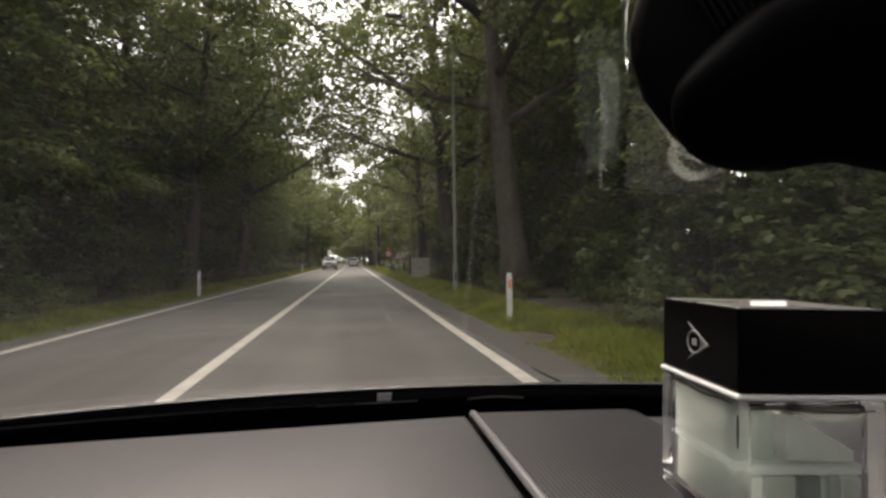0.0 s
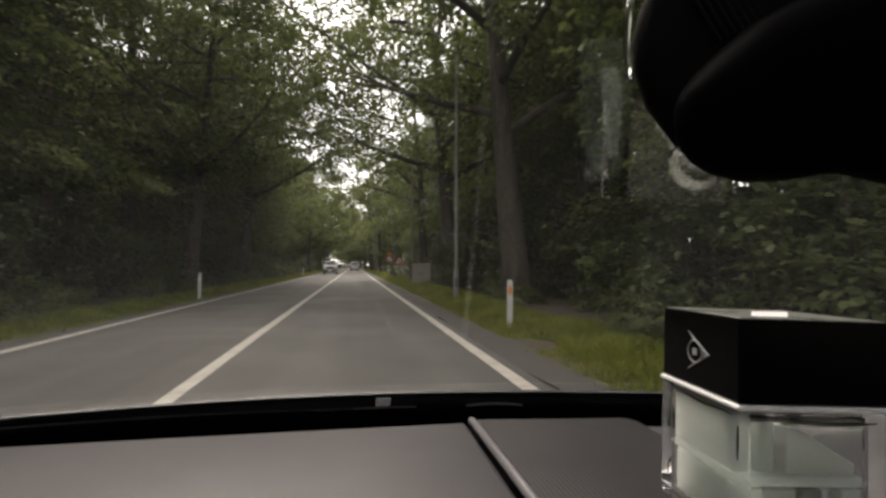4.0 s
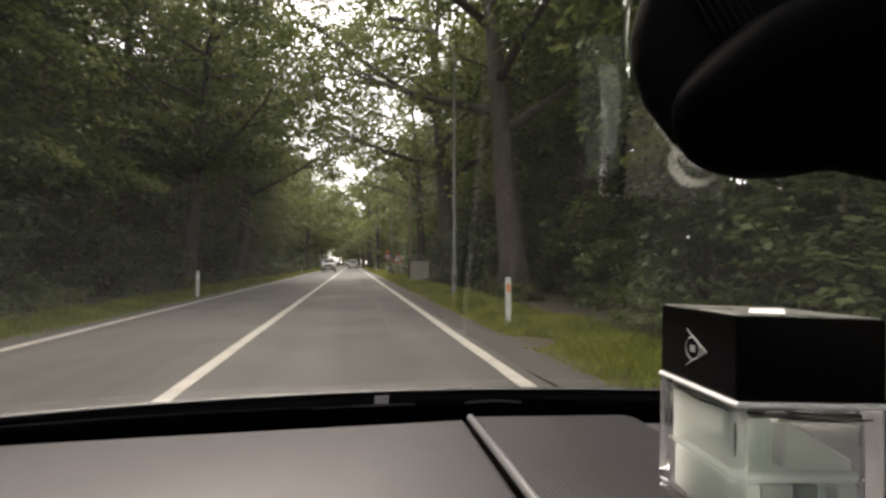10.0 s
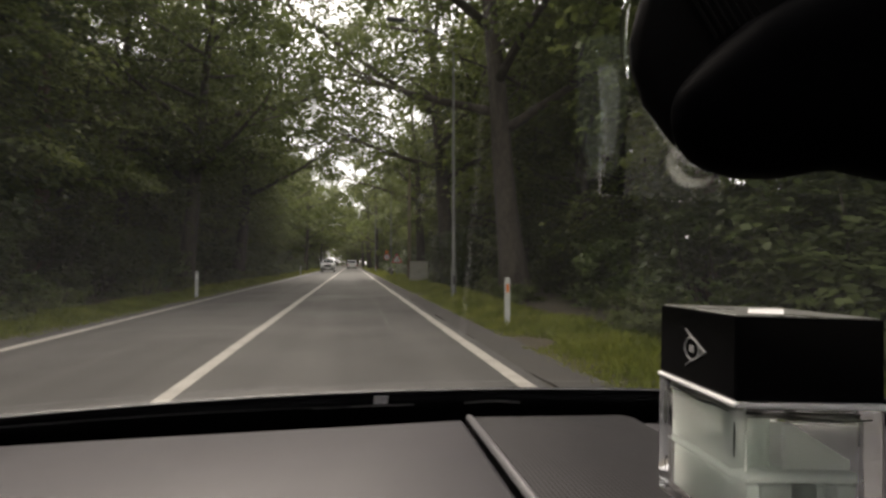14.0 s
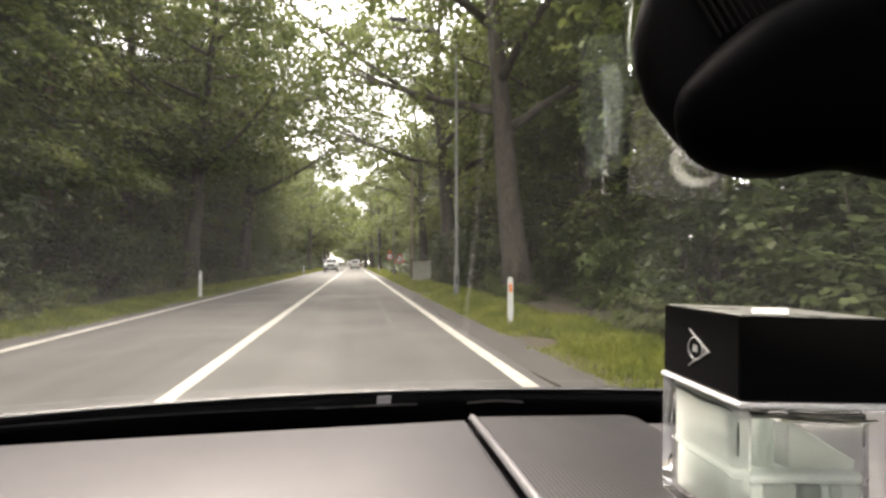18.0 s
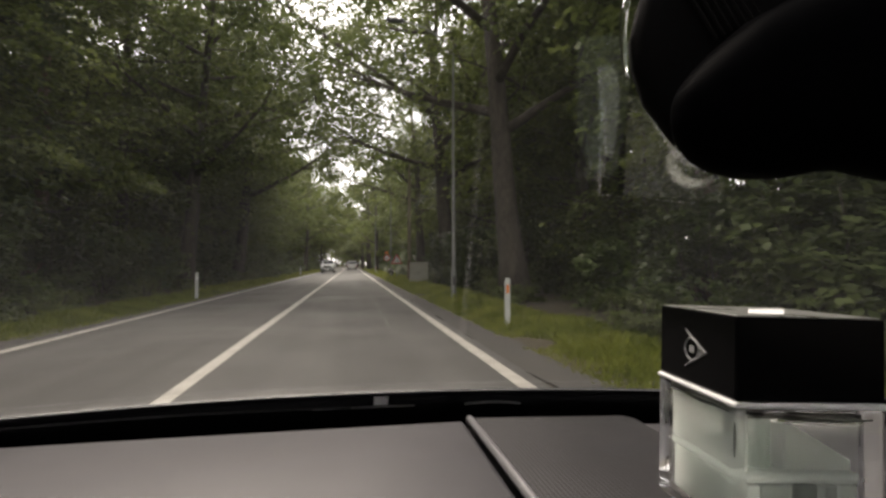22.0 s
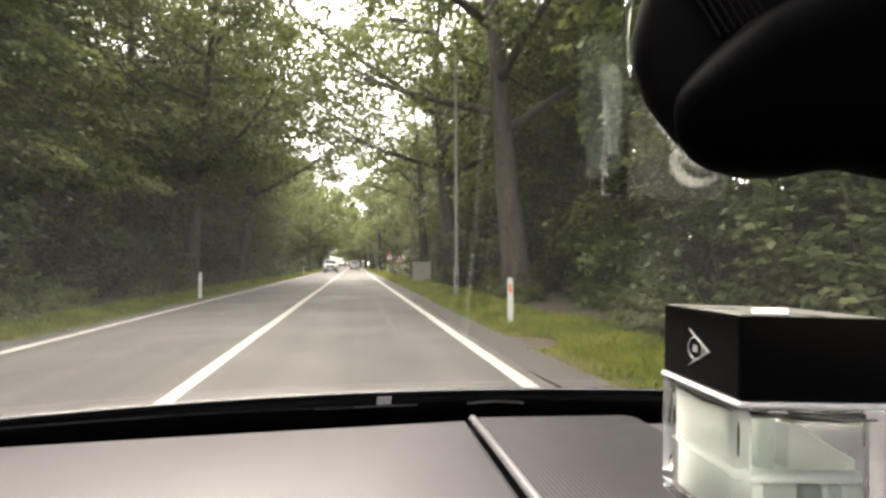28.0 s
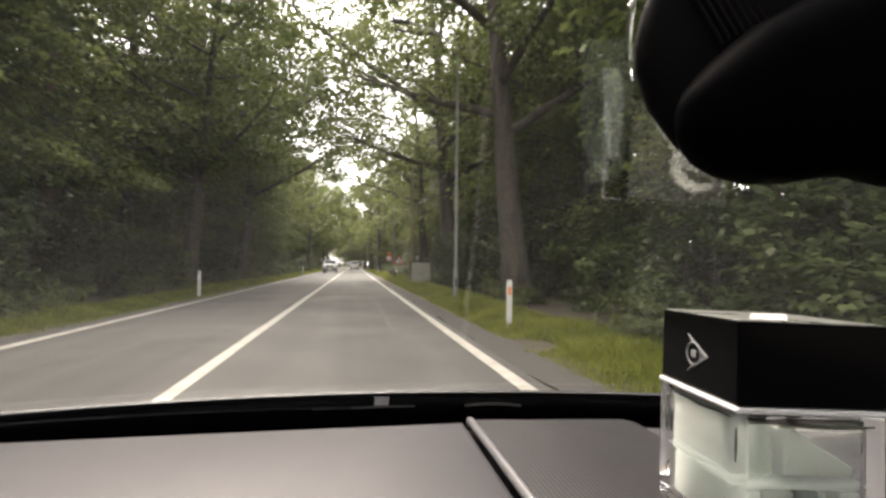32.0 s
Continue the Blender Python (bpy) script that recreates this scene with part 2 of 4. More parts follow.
# bark furrows run up the trunks
for key in ("bark", "pine_bark"):
    bn, bl = M[key].node_tree.nodes, M[key].node_tree.links
    bmap, coord = bn.new("ShaderNodeMapping"), bn["Texture Coordinate"]
    bmap.inputs["Scale"].default_value = (1.6, 1.6, 0.28)
    bl.new(coord.outputs["Object"], bmap.inputs["Vector"])
    for node in [n_ for n_ in bn if n_.bl_idname == "ShaderNodeTexNoise"]:
        bl.new(bmap.outputs["Vector"], node.inputs["Vector"])

# worn wheel tracks and paler patches drawn out along the lanes
an, al = M["asphalt"].node_tree.nodes, M["asphalt"].node_tree.links
atc, amap, anoise, aramp, amix = an.new("ShaderNodeTexCoord"), an.new("ShaderNodeMapping"), an.new("ShaderNodeTexNoise"), an.new("ShaderNodeMapRange"), an.new("ShaderNodeMix")
amap.inputs["Scale"].default_value = (1.5, 0.045, 1.0)
anoise.inputs["Scale"].default_value, anoise.inputs["Detail"].default_value = 1.0, 4
aramp.inputs["From Min"].default_value, aramp.inputs["From Max"].default_value = 0.32, 0.68
aramp.inputs["To Min"].default_value, aramp.inputs["To Max"].default_value = 0.74, 1.22
amix.data_type, amix.blend_type = "RGBA", "MULTIPLY"
amix.inputs["Factor"].default_value = 1.0
al.new(atc.outputs["Object"], amap.inputs["Vector"])
al.new(amap.outputs["Vector"], anoise.inputs["Vector"])
al.new(anoise.outputs["Fac"], aramp.inputs["Value"])
al.new(an["Principled BSDF"].inputs["Base Color"].links[0].from_socket, amix.inputs["A"])
al.new(aramp.outputs["Result"], amix.inputs["B"])
al.new(amix.outputs["Result"], an["Principled BSDF"].inputs["Base Color"])


# ---- builders ----
def mesh_of(name, verts, faces, material, smooth=False):
    me = bpy.data.meshes.new(name)
    me.from_pydata([tuple(v) for v in verts], [], [tuple(f) for f in faces])
    me.materials.append(material)
    if smooth:
        me.polygons.foreach_set("use_smooth", [True] * len(me.polygons))
    me.update()
    return me


def part(name, bm, material, parent=None, label="", smooth=False, at=None):
    """One bmesh as one mesh object, under a thing or a part."""
    me = bpy.data.meshes.new(name)
    bm.to_mesh(me)
    bm.free()
    me.materials.append(material)
    if smooth:
        me.polygons.foreach_set("use_smooth", [True] * len(me.polygons))
    ob = new(name, me)
    ob.parent = parent
    if at is not None:
        ob.matrix_basis = at
    return tagged(ob, label)


def mesh_part(name, me, parent=None, label=""):
    ob = new(name, me)
    ob.parent = parent
    return tagged(ob, label)


def thing(name, label, category, m=None, group="", kind=""):
    ob = new(name)
    ob.empty_display_size = 0.1
    if m is not None:
        ob.matrix_basis = m
    return tagged(ob, label, category, group, kind)


def box(size, at=(0, 0, 0), bevel=0.0, seg=2, bm=None, turn=None):
    """A box of that size centred at that place, with rounded edges."""
    b = bmesh.new()
    bmesh.ops.create_cube(b, size=1)
    bmesh.ops.scale(b, vec=size, verts=b.verts)
    if bevel:
        bmesh.ops.bevel(b, geom=b.edges[:], offset=bevel, segments=seg, affect="EDGES", profile=0.5)
    m = Matrix.Translation(at) @ (turn or Matrix())
    bmesh.ops.transform(b, matrix=m, verts=b.verts)
    if bm is None:
        return b
    tmp = bpy.data.meshes.new("tmp")
    b.to_mesh(tmp)
    b.free()
    bm.from_mesh(tmp)
    bpy.data.meshes.remove(tmp)
    return bm


def cyl(r, h, at=(0, 0, 0), r2=None, seg=16, turn=None, bevel=0.0):
    b = bmesh.new()
    bmesh.ops.create_cone(b, cap_ends=True, segments=seg, radius1=r, radius2=r if r2 is None else r2, depth=h)
    if bevel:
        bmesh.ops.bevel(b, geom=[e for e in b.edges if abs(e.verts[0].co.z - e.verts[1].co.z) < 1e-6], offset=bevel, segments=2, affect="EDGES")
    bmesh.ops.transform(b, matrix=Matrix.Translation(at) @ (turn or Matrix()), verts=b.verts)
    return b


def prism(outline, z0, z1, bevel=0.0):
    """An upright plate with that outline in plan."""
    b = bmesh.new()
    f = b.faces.new([b.verts.new((x, y, z0)) for x, y in outline])
    up = bmesh.ops.extrude_face_region(b, geom=[f])
    bmesh.ops.translate(b, vec=(0, 0, z1 - z0), verts=[v for v in up["geom"] if isinstance(v, bmesh.types.BMVert)])
    bmesh.ops.recalc_face_normals(b, faces=b.faces[:])
    if bevel:
        top = [e for e in b.edges if all(abs(v.co.z - z1) < 1e-6 for v in e.verts)]
        bmesh.ops.bevel(b, geom=top, offset=bevel, segments=3, affect="EDGES", profile=0.5)
    return b


def tube_arrays(path, radii, sides):
    """A tapered tube along a path."""
    path, vs, fs = np.asarray(path, float), [], []
    for i, p in enumerate(path):
        d = path[min(i + 1, len(path) - 1)] - path[max(i - 1, 0)]
        d = d / (np.linalg.norm(d) + 1e-9)
        a = np.cross(d, (0.31, 0.87, 0.11) if abs(d[2]) > 0.8 else (0, 0, 1))
        a = a / np.linalg.norm(a)
        b = np.cross(d, a)
        for k in range(sides):
            w = 2 * math.pi * k / sides
            vs.append(p + radii[i] * (math.cos(w) * a + math.sin(w) * b))
    for i in range(len(path) - 1):
        for k in range(sides):
            k2 = (k + 1) % sides
            fs.append((i * sides + k, i * sides + k2, (i + 1) * sides + k2, (i + 1) * sides + k))
    n = len(vs)
    fs.append(tuple(range(sides))[::-1])
    fs.append(tuple(range(n - sides, n)))
    return vs, fs


def tube_bm(path, radii, sides=8):
    vs, fs = tube_arrays(path, radii, sides)
    b = bmesh.new()
    bv = [b.verts.new(v) for v in vs]
    for f in fs:
        b.faces.new([bv[i] for i in f])
    return b


def leaf_arrays(rng, centres, radius, per, size, flat=0.55, hang=0.25):
    """Leaves on clumps round the centres: folded diamonds, four corners each, that face outward and up from their clump."""
    centres = np.asarray(centres, float)
    n = len(centres) * per
    c = np.repeat(centres, per, 0)
    r = np.repeat(np.broadcast_to(radius, (len(centres),)), per)[:, None]
    way = rng.normal(size=(n, 3))
    way /= np.linalg.norm(way, axis=1)[:, None]
    off = way * (rng.uniform(0.0, 1.0, n) ** 0.4)[:, None]
    off += rng.normal(size=(n, 3)) * 0.16
    off[:, 2] *= flat
    p = c + off * r
    nrm = way * 0.8 + np.array((0, 0, 0.7)) + rng.normal(size=(n, 3)) * 0.42
    nrm /= np.linalg.norm(nrm, axis=1)[:, None]
    d = rng.normal(size=(n, 3)) + way * 0.6 - np.array((0, 0, hang * 2))
    d -= nrm * (d * nrm).sum(1)[:, None]
    d /= np.linalg.norm(d, axis=1)[:, None] + 1e-9
    side = np.cross(nrm, d)
    s = (size * rng.uniform(0.65, 1.35, n))[:, None]
    v = np.empty((n, 4, 3))
    v[:, 0] = p
    v[:, 1] = p + d * s * 0.5 + side * s * 0.38 + nrm * s * 0.08
    v[:, 2] = p + d * s
    v[:, 3] = p + d * s * 0.5 - side * s * 0.38 + nrm * s * 0.08
    return v.reshape(-1, 3)


def spray_arrays(rng, base, way, length, per, size, droop=0.2):
    """Leaves on flat sprays: rows of leaves to both sides of a twig that runs from each base along its way and droops."""
    n = len(base) * per
    b, w = np.repeat(np.asarray(base, float), per, 0), np.repeat(np.asarray(way, float), per, 0)
    k = np.repeat(np.broadcast_to(length, (len(base),)), per)[:, None]
    side = np.cross(w, (0, 0, 1)) + rng.normal(size=(n, 3)) * 0.12
    side /= np.linalg.norm(side, axis=1)[:, None] + 1e-9
    t = rng.uniform(0.08, 1.0, n)[:, None]
    s = np.where(rng.random(n) < 0.5, -1.0, 1.0)[:, None]
    p = b + w * k * t + side * s * k * rng.uniform(0.02, 0.42, n)[:, None] * (1.15 - t) - np.array((0, 0, 1)) * k * droop * t ** 2 + rng.normal(size=(n, 3)) * k * 0.05
    nrm = np.array((0, 0, 1.0)) + w * 0.45 + rng.normal(size=(n, 3)) * 0.4
    nrm /= np.linalg.norm(nrm, axis=1)[:, None]
    d = w * 0.7 + side * s * 0.8 - np.array((0, 0, 0.25)) + rng.normal(size=(n, 3)) * 0.25
    d -= nrm * (d * nrm).sum(1)[:, None]
    d /= np.linalg.norm(d, axis=1)[:, None] + 1e-9
    x = np.cross(nrm, d)
    z = (size * rng.uniform(0.6, 1.3, n))[:, None]
    v = np.empty((n, 4, 3))
    v[:, 0] = p
    v[:, 1] = p + d * z * 0.5 + x * z * 0.34 + nrm * z * 0.08
    v[:, 2] = p + d * z
    v[:, 3] = p + d * z * 0.5 - x * z * 0.34 + nrm * z * 0.08
    return v.reshape(-1, 3)


def quads_mesh(name, v, material):
    n = len(v) // 4
    me = bpy.data.meshes.new(name)
    me.vertices.add(4 * n)
    me.vertices.foreach_set("co", np.asarray(v, np.float32).ravel())
    me.loops.add(4 * n)
    me.loops.foreach_set("vertex_index", np.arange(4 * n, dtype=np.int32))
    me.polygons.add(n)
    me.polygons.foreach_set("loop_start", np.arange(0, 4 * n, 4, dtype=np.int32))
    me.materials.append(material)
    me.update(calc_edges=True)
    me.validate()
    return me


def bend(rng, a, b, k, amount):
    """A wavering line from a to b."""
    a, b = np.asarray(a, float), np.asarray(b, float)
    t = np.linspace(0, 1, k)[:, None]
    p = a + (b - a) * t
    w = np.cumsum(rng.normal(size=(k, 3)) * amount, 0)
    return p + w * t * (1.2 - t)


def tree_meshes(seed, height, base, reach, girth, clumps, per, size, leaf, bark, lean=0.0, limbs=12, flat=0.55, droop=0.0, fine=3, spray=0.0):
    """Trunk with limbs, and crown, of one tree. base: the crown's lowest leaves; lean: how far it reaches over towards -x."""
    rng = np.random.default_rng(seed)
    vs, fs = [], []

    def put(path, radii, sides):
        a, f = tube_arrays(path, radii, sides)
        o = len(vs)
        vs.extend(a)
        fs.extend(tuple(i + o for i in q) for q in f)

    stem = bend(rng, (0, 0, -0.2), (-lean * 0.4, rng.uniform(-0.6, 0.6), height * 0.93), 12, 0.12)
    rad = girth * (1 - 0.85 * np.linspace(0, 1, 12)) + 0.02
    rad[0] *= 1.45
    rad[1] *= 1.05
    put(stem, rad, 9)
    ends = []
    for i in range(limbs):
        h = base + (height * 0.9 - base) * (i + rng.uniform(0, 0.8)) / limbs
        k = min(h / (height * 0.93), 0.97) * 11
        a = stem[int(k)] + (stem[min(int(k) + 1, 11)] - stem[int(k)]) * (k - int(k))
        w = i * 2.4 + rng.uniform(-0.5, 0.5)
        q = (h - base) / (height - base)
        length = reach * (0.55 + 0.9 * math.sin(math.pi * min(1, 0.22 + 0.78 * q)) * 0.6) * rng.uniform(0.75, 1.15)
        b = a + np.array((math.cos(w) * length - lean * 0.6 * (1 - q), math.sin(w) * length, length * (0.42 - droop) * rng.uniform(0.6, 1.3)))
        p = bend(rng, a, b, 7, 0.16)
        r0 = girth * (0.42 - 0.25 * q)
        put(p, r0 * (1 - 0.85 * np.linspace(0, 1, 7)) + 0.012, 6 if fine > 1 else 4)
        for j in range(fine):
            s = p[2 + j + rng.integers(0, 2)]
            e = s + (b - a) * rng.uniform(0.25, 0.45) + rng.normal(size=3) * reach * 0.2
            tw = bend(rng, s, e, 4, 0.1)
            put(tw, (r0 * 0.3 + 0.008) * (1 - 0.8 * np.linspace(0, 1, 4)), 4)
            ends += [e, tw[2]]
        ends += [b, p[5], p[4]]
    ends = np.array(ends)
    loose = 0.11 if spray else 0.2
    pick = ends[rng.integers(0, len(ends), clumps)] + rng.normal(size=(clumps, 3)) * reach * np.array((loose, loose, loose * 0.6))
    pick[:, 2] = np.clip(pick[:, 2], base * 0.85, height)
    if spray:
        out = pick - np.array((-lean * 0.2, 0, 0))
        out[:, 2] = rng.normal(size=clumps) * reach * 0.12
        out += rng.normal(size=(clumps, 3)) * reach * 0.22
        out /= np.linalg.norm(out, axis=1)[:, None] + 1e-9
        v = spray_arrays(rng, pick, out, rng.uniform(0.6, 1.25, clumps) * spray, per, size, 0.25 + droop * 0.5)
    else:
        v = leaf_arrays(rng, pick, rng.uniform(0.55, 1.5, clumps) * reach * 0.155, per, size, flat)
    v[:, 2] = np.maximum(v[:, 2], 0.05)
    return mesh_of("trunk", vs, fs, bark, True), quads_mesh("crown", v, leaf)


def shrub_meshes(seed, radius, height, clumps, per, size, leaf, spray):
    """A bush down to the ground: stems and a ragged mound of leaves."""
    rng = np.random.default_rng(seed)
    vs, fs = [], []
    for i in range(7):
        w = i * 0.9 + rng.uniform(-0.3, 0.3)
        a, f = tube_arrays(bend(rng, (0.2 * math.cos(w), 0.2 * math.sin(w), -0.1), (0.6 * radius * math.cos(w), 0.6 * radius * math.sin(w), height * 0.75), 5, 0.08), 0.035 * (1 - 0.8 * np.linspace(0, 1, 5)), 5)
        o = len(vs)
        vs += a
        fs += [tuple(k + o for k in q) for q in f]
    lobes = max(9, clumps // 24)
    th, u = np.arange(lobes) * 2.4 + rng.uniform(-0.4, 0.4, lobes), rng.uniform(0.03, 0.95, lobes)
    ph = u * math.pi / 2
    k = rng.uniform(0.6, 0.95, lobes)
    mid = np.stack((radius * np.cos(ph) ** 0.6 * np.cos(th) * k, radius * np.cos(ph) ** 0.6 * np.sin(th) * k, height * np.sin(ph) * k), 1)
    bulge = rng.normal(size=(clumps, 3))
    bulge /= np.linalg.norm(bulge, axis=1)[:, None]
    c = mid[rng.integers(0, lobes, clumps)] + bulge * radius * np.array((0.3, 0.3, 0.2)) * rng.uniform(0.5, 1.1, (clumps, 1))
    c[:, 2] = np.maximum(c[:, 2], 0.1)
    out = c / np.array((radius, radius, height)) + rng.normal(size=(clumps, 3)) * 0.35
    out = out + bulge * 0.5
    out[:, 2] = out[:, 2] * 0.6 + 0.12
    out /= np.linalg.norm(out, axis=1)[:, None]
    k = rng.uniform(0.6, 1.3, clumps) * spray
    v = spray_arrays(rng, c - out * k[:, None] * rng.uniform(0.5, 1.1, (clumps, 1)), out, k, per, size, 0.22)
    v[:, 2] = np.maximum(v[:, 2], 0.01)
    return mesh_of("stems", vs, fs, M["bark"], True), quads_mesh("foliage", v, leaf)


# ---- ground and road ----
def bendx(y):
    """The road runs straight, then swings gently to its left."""
    return 0.0 if y < 125 else -((y - 125) ** 2) / 620


CENTRE, EDGE_R, EDGE_L, SIDE_R, SIDE_L = -1.63, 1.69, -4.74, 2.5, -5.35


def strip(name, x0, x1, z, y0, y1, material, step=4.0, label="", kind="structure", thick=0.004, parent=None, wobble=0.0):
    """A flat band along the road."""
    rng = np.random.default_rng(int(abs(x0) * 100) + int(y0))
    ys = np.arange(y0, y1 + 0.01, step if y1 - y0 > step else (y1 - y0))
    vs, fs = [], []
    for y in ys:
        w0, w1 = rng.normal(size=2) * wobble
        for x, zz in ((x0 + w0, z - thick), (x0 + w0, z), (x1 + w1, z), (x1 + w1, z - thick)):
            vs.append((x + bendx(y), y, zz))
    for i in range(len(ys) - 1):
        a, b = 4 * i, 4 * i + 4
        for k in range(3):
            fs.append((a + k, b + k, b + k + 1, a + k + 1)[::-1])
    ob = new(name, mesh_of(name, vs, fs, material))
    ob.parent = parent
    return tagged(ob, label, "", "", kind if parent is None else "")


def ground_z(x, y):
    """Level beneath the road, rising a little into the woods."""
    d = max(x - 2.65, -5.5 - x, 0)
    return -0.03 + min(d, 6) * 0.03 + (0.05 * noise.noise((x * 0.35, y * 0.35, 3)) * min(d, 3) / 1.5 if d > 0 else 0)


gx = sorted({*np.linspace(-40, 40, 81), *(-1500, -600, -250, -120, -70, 70, 120, 250, 600, 1500)})
gy = sorted({*np.linspace(-40, 260, 121), *(-1500, -600, -200, -90, 320, 450, 800, 2000)})
gv = [(x, y, ground_z(x - bendx(min(y, 260)) if abs(x) < 60 else x, y)) for y in gy for x in gx]
nx = len(gx)
gf = [(j * nx + i, j * nx + i + 1, (j + 1) * nx + i + 1, (j + 1) * nx + i) for j in range(len(gy) - 1) for i in range(nx - 1)]
tagged(new("ground", mesh_of("ground", gv, gf, M["soil"], True)), "dark forest floor of soil and leaf litter", "", "", "structure")
road = strip("road", -4.97, 1.92, 0.0, -40, 250, M["asphalt"], label="worn grey asphalt two-lane forest road", thick=0.12)
strip("shoulder", 1.92, SIDE_R, -0.002, -40, 250, M["shoulder"], 0.7, "rough asphalt shoulder along the verge", thick=0.1, wobble=0.035)
strip("shoulder", SIDE_L, -4.97, -0.002, -40, 250, M["shoulder"], 0.7, "rough asphalt shoulder along the verge", thick=0.1, wobble=0.035)
for x, n_, lab in ((EDGE_R, "edge_line", "worn white painted edge line"), (EDGE_L, "edge_line", "worn white painted edge line"), (CENTRE, "centre_line", "worn white painted centre line")):
    strip(n_, x - 0.08, x + 0.08, 0.004, -30, 250, M["paint"], 1.2, lab, wobble=0.004)

M["track"] = mat("bitumen_seam", (0.06, 0.058, 0.056), (0.09, 0.087, 0.083), 0.6, scale=0.5, fine=60, bump=0.2)
for x, y, a in ((0.7, 9.0, 0.02), (-3.2, 13.0, -0.03)):
    strip("repair_seam", x, x + 0.025, 0.0038, y, y + 7, M["track"], 0.5, "dark bitumen seam", wobble=0.012)

# ---- verge grass ----
def grass_mesh(name, seed, x0, x1, y0, y1, n, tall, wide, material):
    rng = np.random.default_rng(seed)
    x, y = rng.uniform(x0, x1, n), rng.uniform(y0, y1, n)
    keep = np.array([noise.noise((a * 0.55, b * 0.4, seed + 5)) > -0.36 for a, b in zip(x, y)])
    x, y = x[keep], y[keep]
    n = len(x)
    tuft = 0.55 + 0.9 * np.array([noise.noise((a * 0.9, b * 0.9, seed)) * 0.5 + 0.5 for a, b in zip(x, y)])
    z = np.array([ground_z(a, b) for a, b in zip(x, y)])
    h = tall * tuft * rng.uniform(0.5, 1.3, n) * np.clip((np.abs(x - (SIDE_R if x0 > 0 else SIDE_L)) + 0.25) / 0.9, 0.35, 1)
    w = rng.uniform(0, 2 * math.pi, n)
    ux, uy = np.cos(w) * wide, np.sin(w) * wide
    lx, ly = rng.normal(size=n) * h * 0.4, rng.normal(size=n) * h * 0.4
    bx = x + np.array([bendx(b) for b in y])
    v = np.empty((n, 4, 3))
    v[:, 0] = np.stack((bx - ux, y - uy, z - 0.02), 1)
    v[:, 1] = np.stack((bx + ux, y + uy, z - 0.02), 1)
    v[:, 2] = np.stack((bx + ux * 0.6 + lx * 0.5, y + uy * 0.6 + ly * 0.5, z + h * 0.65), 1)
    v[:, 3] = np.stack((bx + lx, y + ly, z + h), 1)
    return quads_mesh(name, v.reshape(-1, 3), material)


for i, (x0, x1, y0, y1, n, tall, wide) in enumerate((
        (2.42, 4.3, 2.5, 16, 26000, 0.16, 0.007), (2.42, 4.4, 16, 45, 22000, 0.2, 0.012), (2.42, 5.0, 45, 130, 11000, 0.26, 0.03),
        (-6.8, -5.12, 5, 24, 20000, 0.15, 0.01), (-6.9, -5.12, 24, 60, 11000, 0.2, 0.016), (-7.6, -5.12, 60, 130, 7000, 0.26, 0.03),
        (2.42, 4.3, -10, 2.5, 10000, 0.16, 0.012), (-6.8, -5.12, -10, 5, 10000, 0.15, 0.014))):
    tagged(new("grass", grass_mesh("grass", 40 + i, x0, x1, y0, y1, n, tall, wide, M["grass"])), "sunlit rough green verge grass", "grass", "", "stuff")

# ---- woods ----
LAB = {
    "far_oak": ("tall oak far down the road", "tree"), "far_beech": ("tall light green beech far down the road", "tree"), "far_shrub": ("leafy shrub in the shade of the woods", "shrub"),
    "oak": ("tall oak with dark forked limbs and loose crown", "tree"), "beech": ("tall beech with layered light green leaves", "tree"),
    "edge_beech": ("beech at the woodland edge, leafy to the ground", "tree"),
    "verge_oak": ("big roadside oak leaning over the road", "tree"), "conifer": ("dense dark green conifer beside the road", "tree"),
    "pine": ("pine with bare reddish trunk and high crown", "tree"), "woodland_tree": ("tree deep in the dark woods", "tree"),
    "sapling": ("young leafy tree at the woodland edge", "tree"), "shrub": ("broad leafy evergreen shrub on the verge", "shrub"),
    "laurel": ("glossy-leaved laurel bush at the road edge", "shrub"), "bramble": ("low tangled bramble at the verge's back", "shrub"),
}
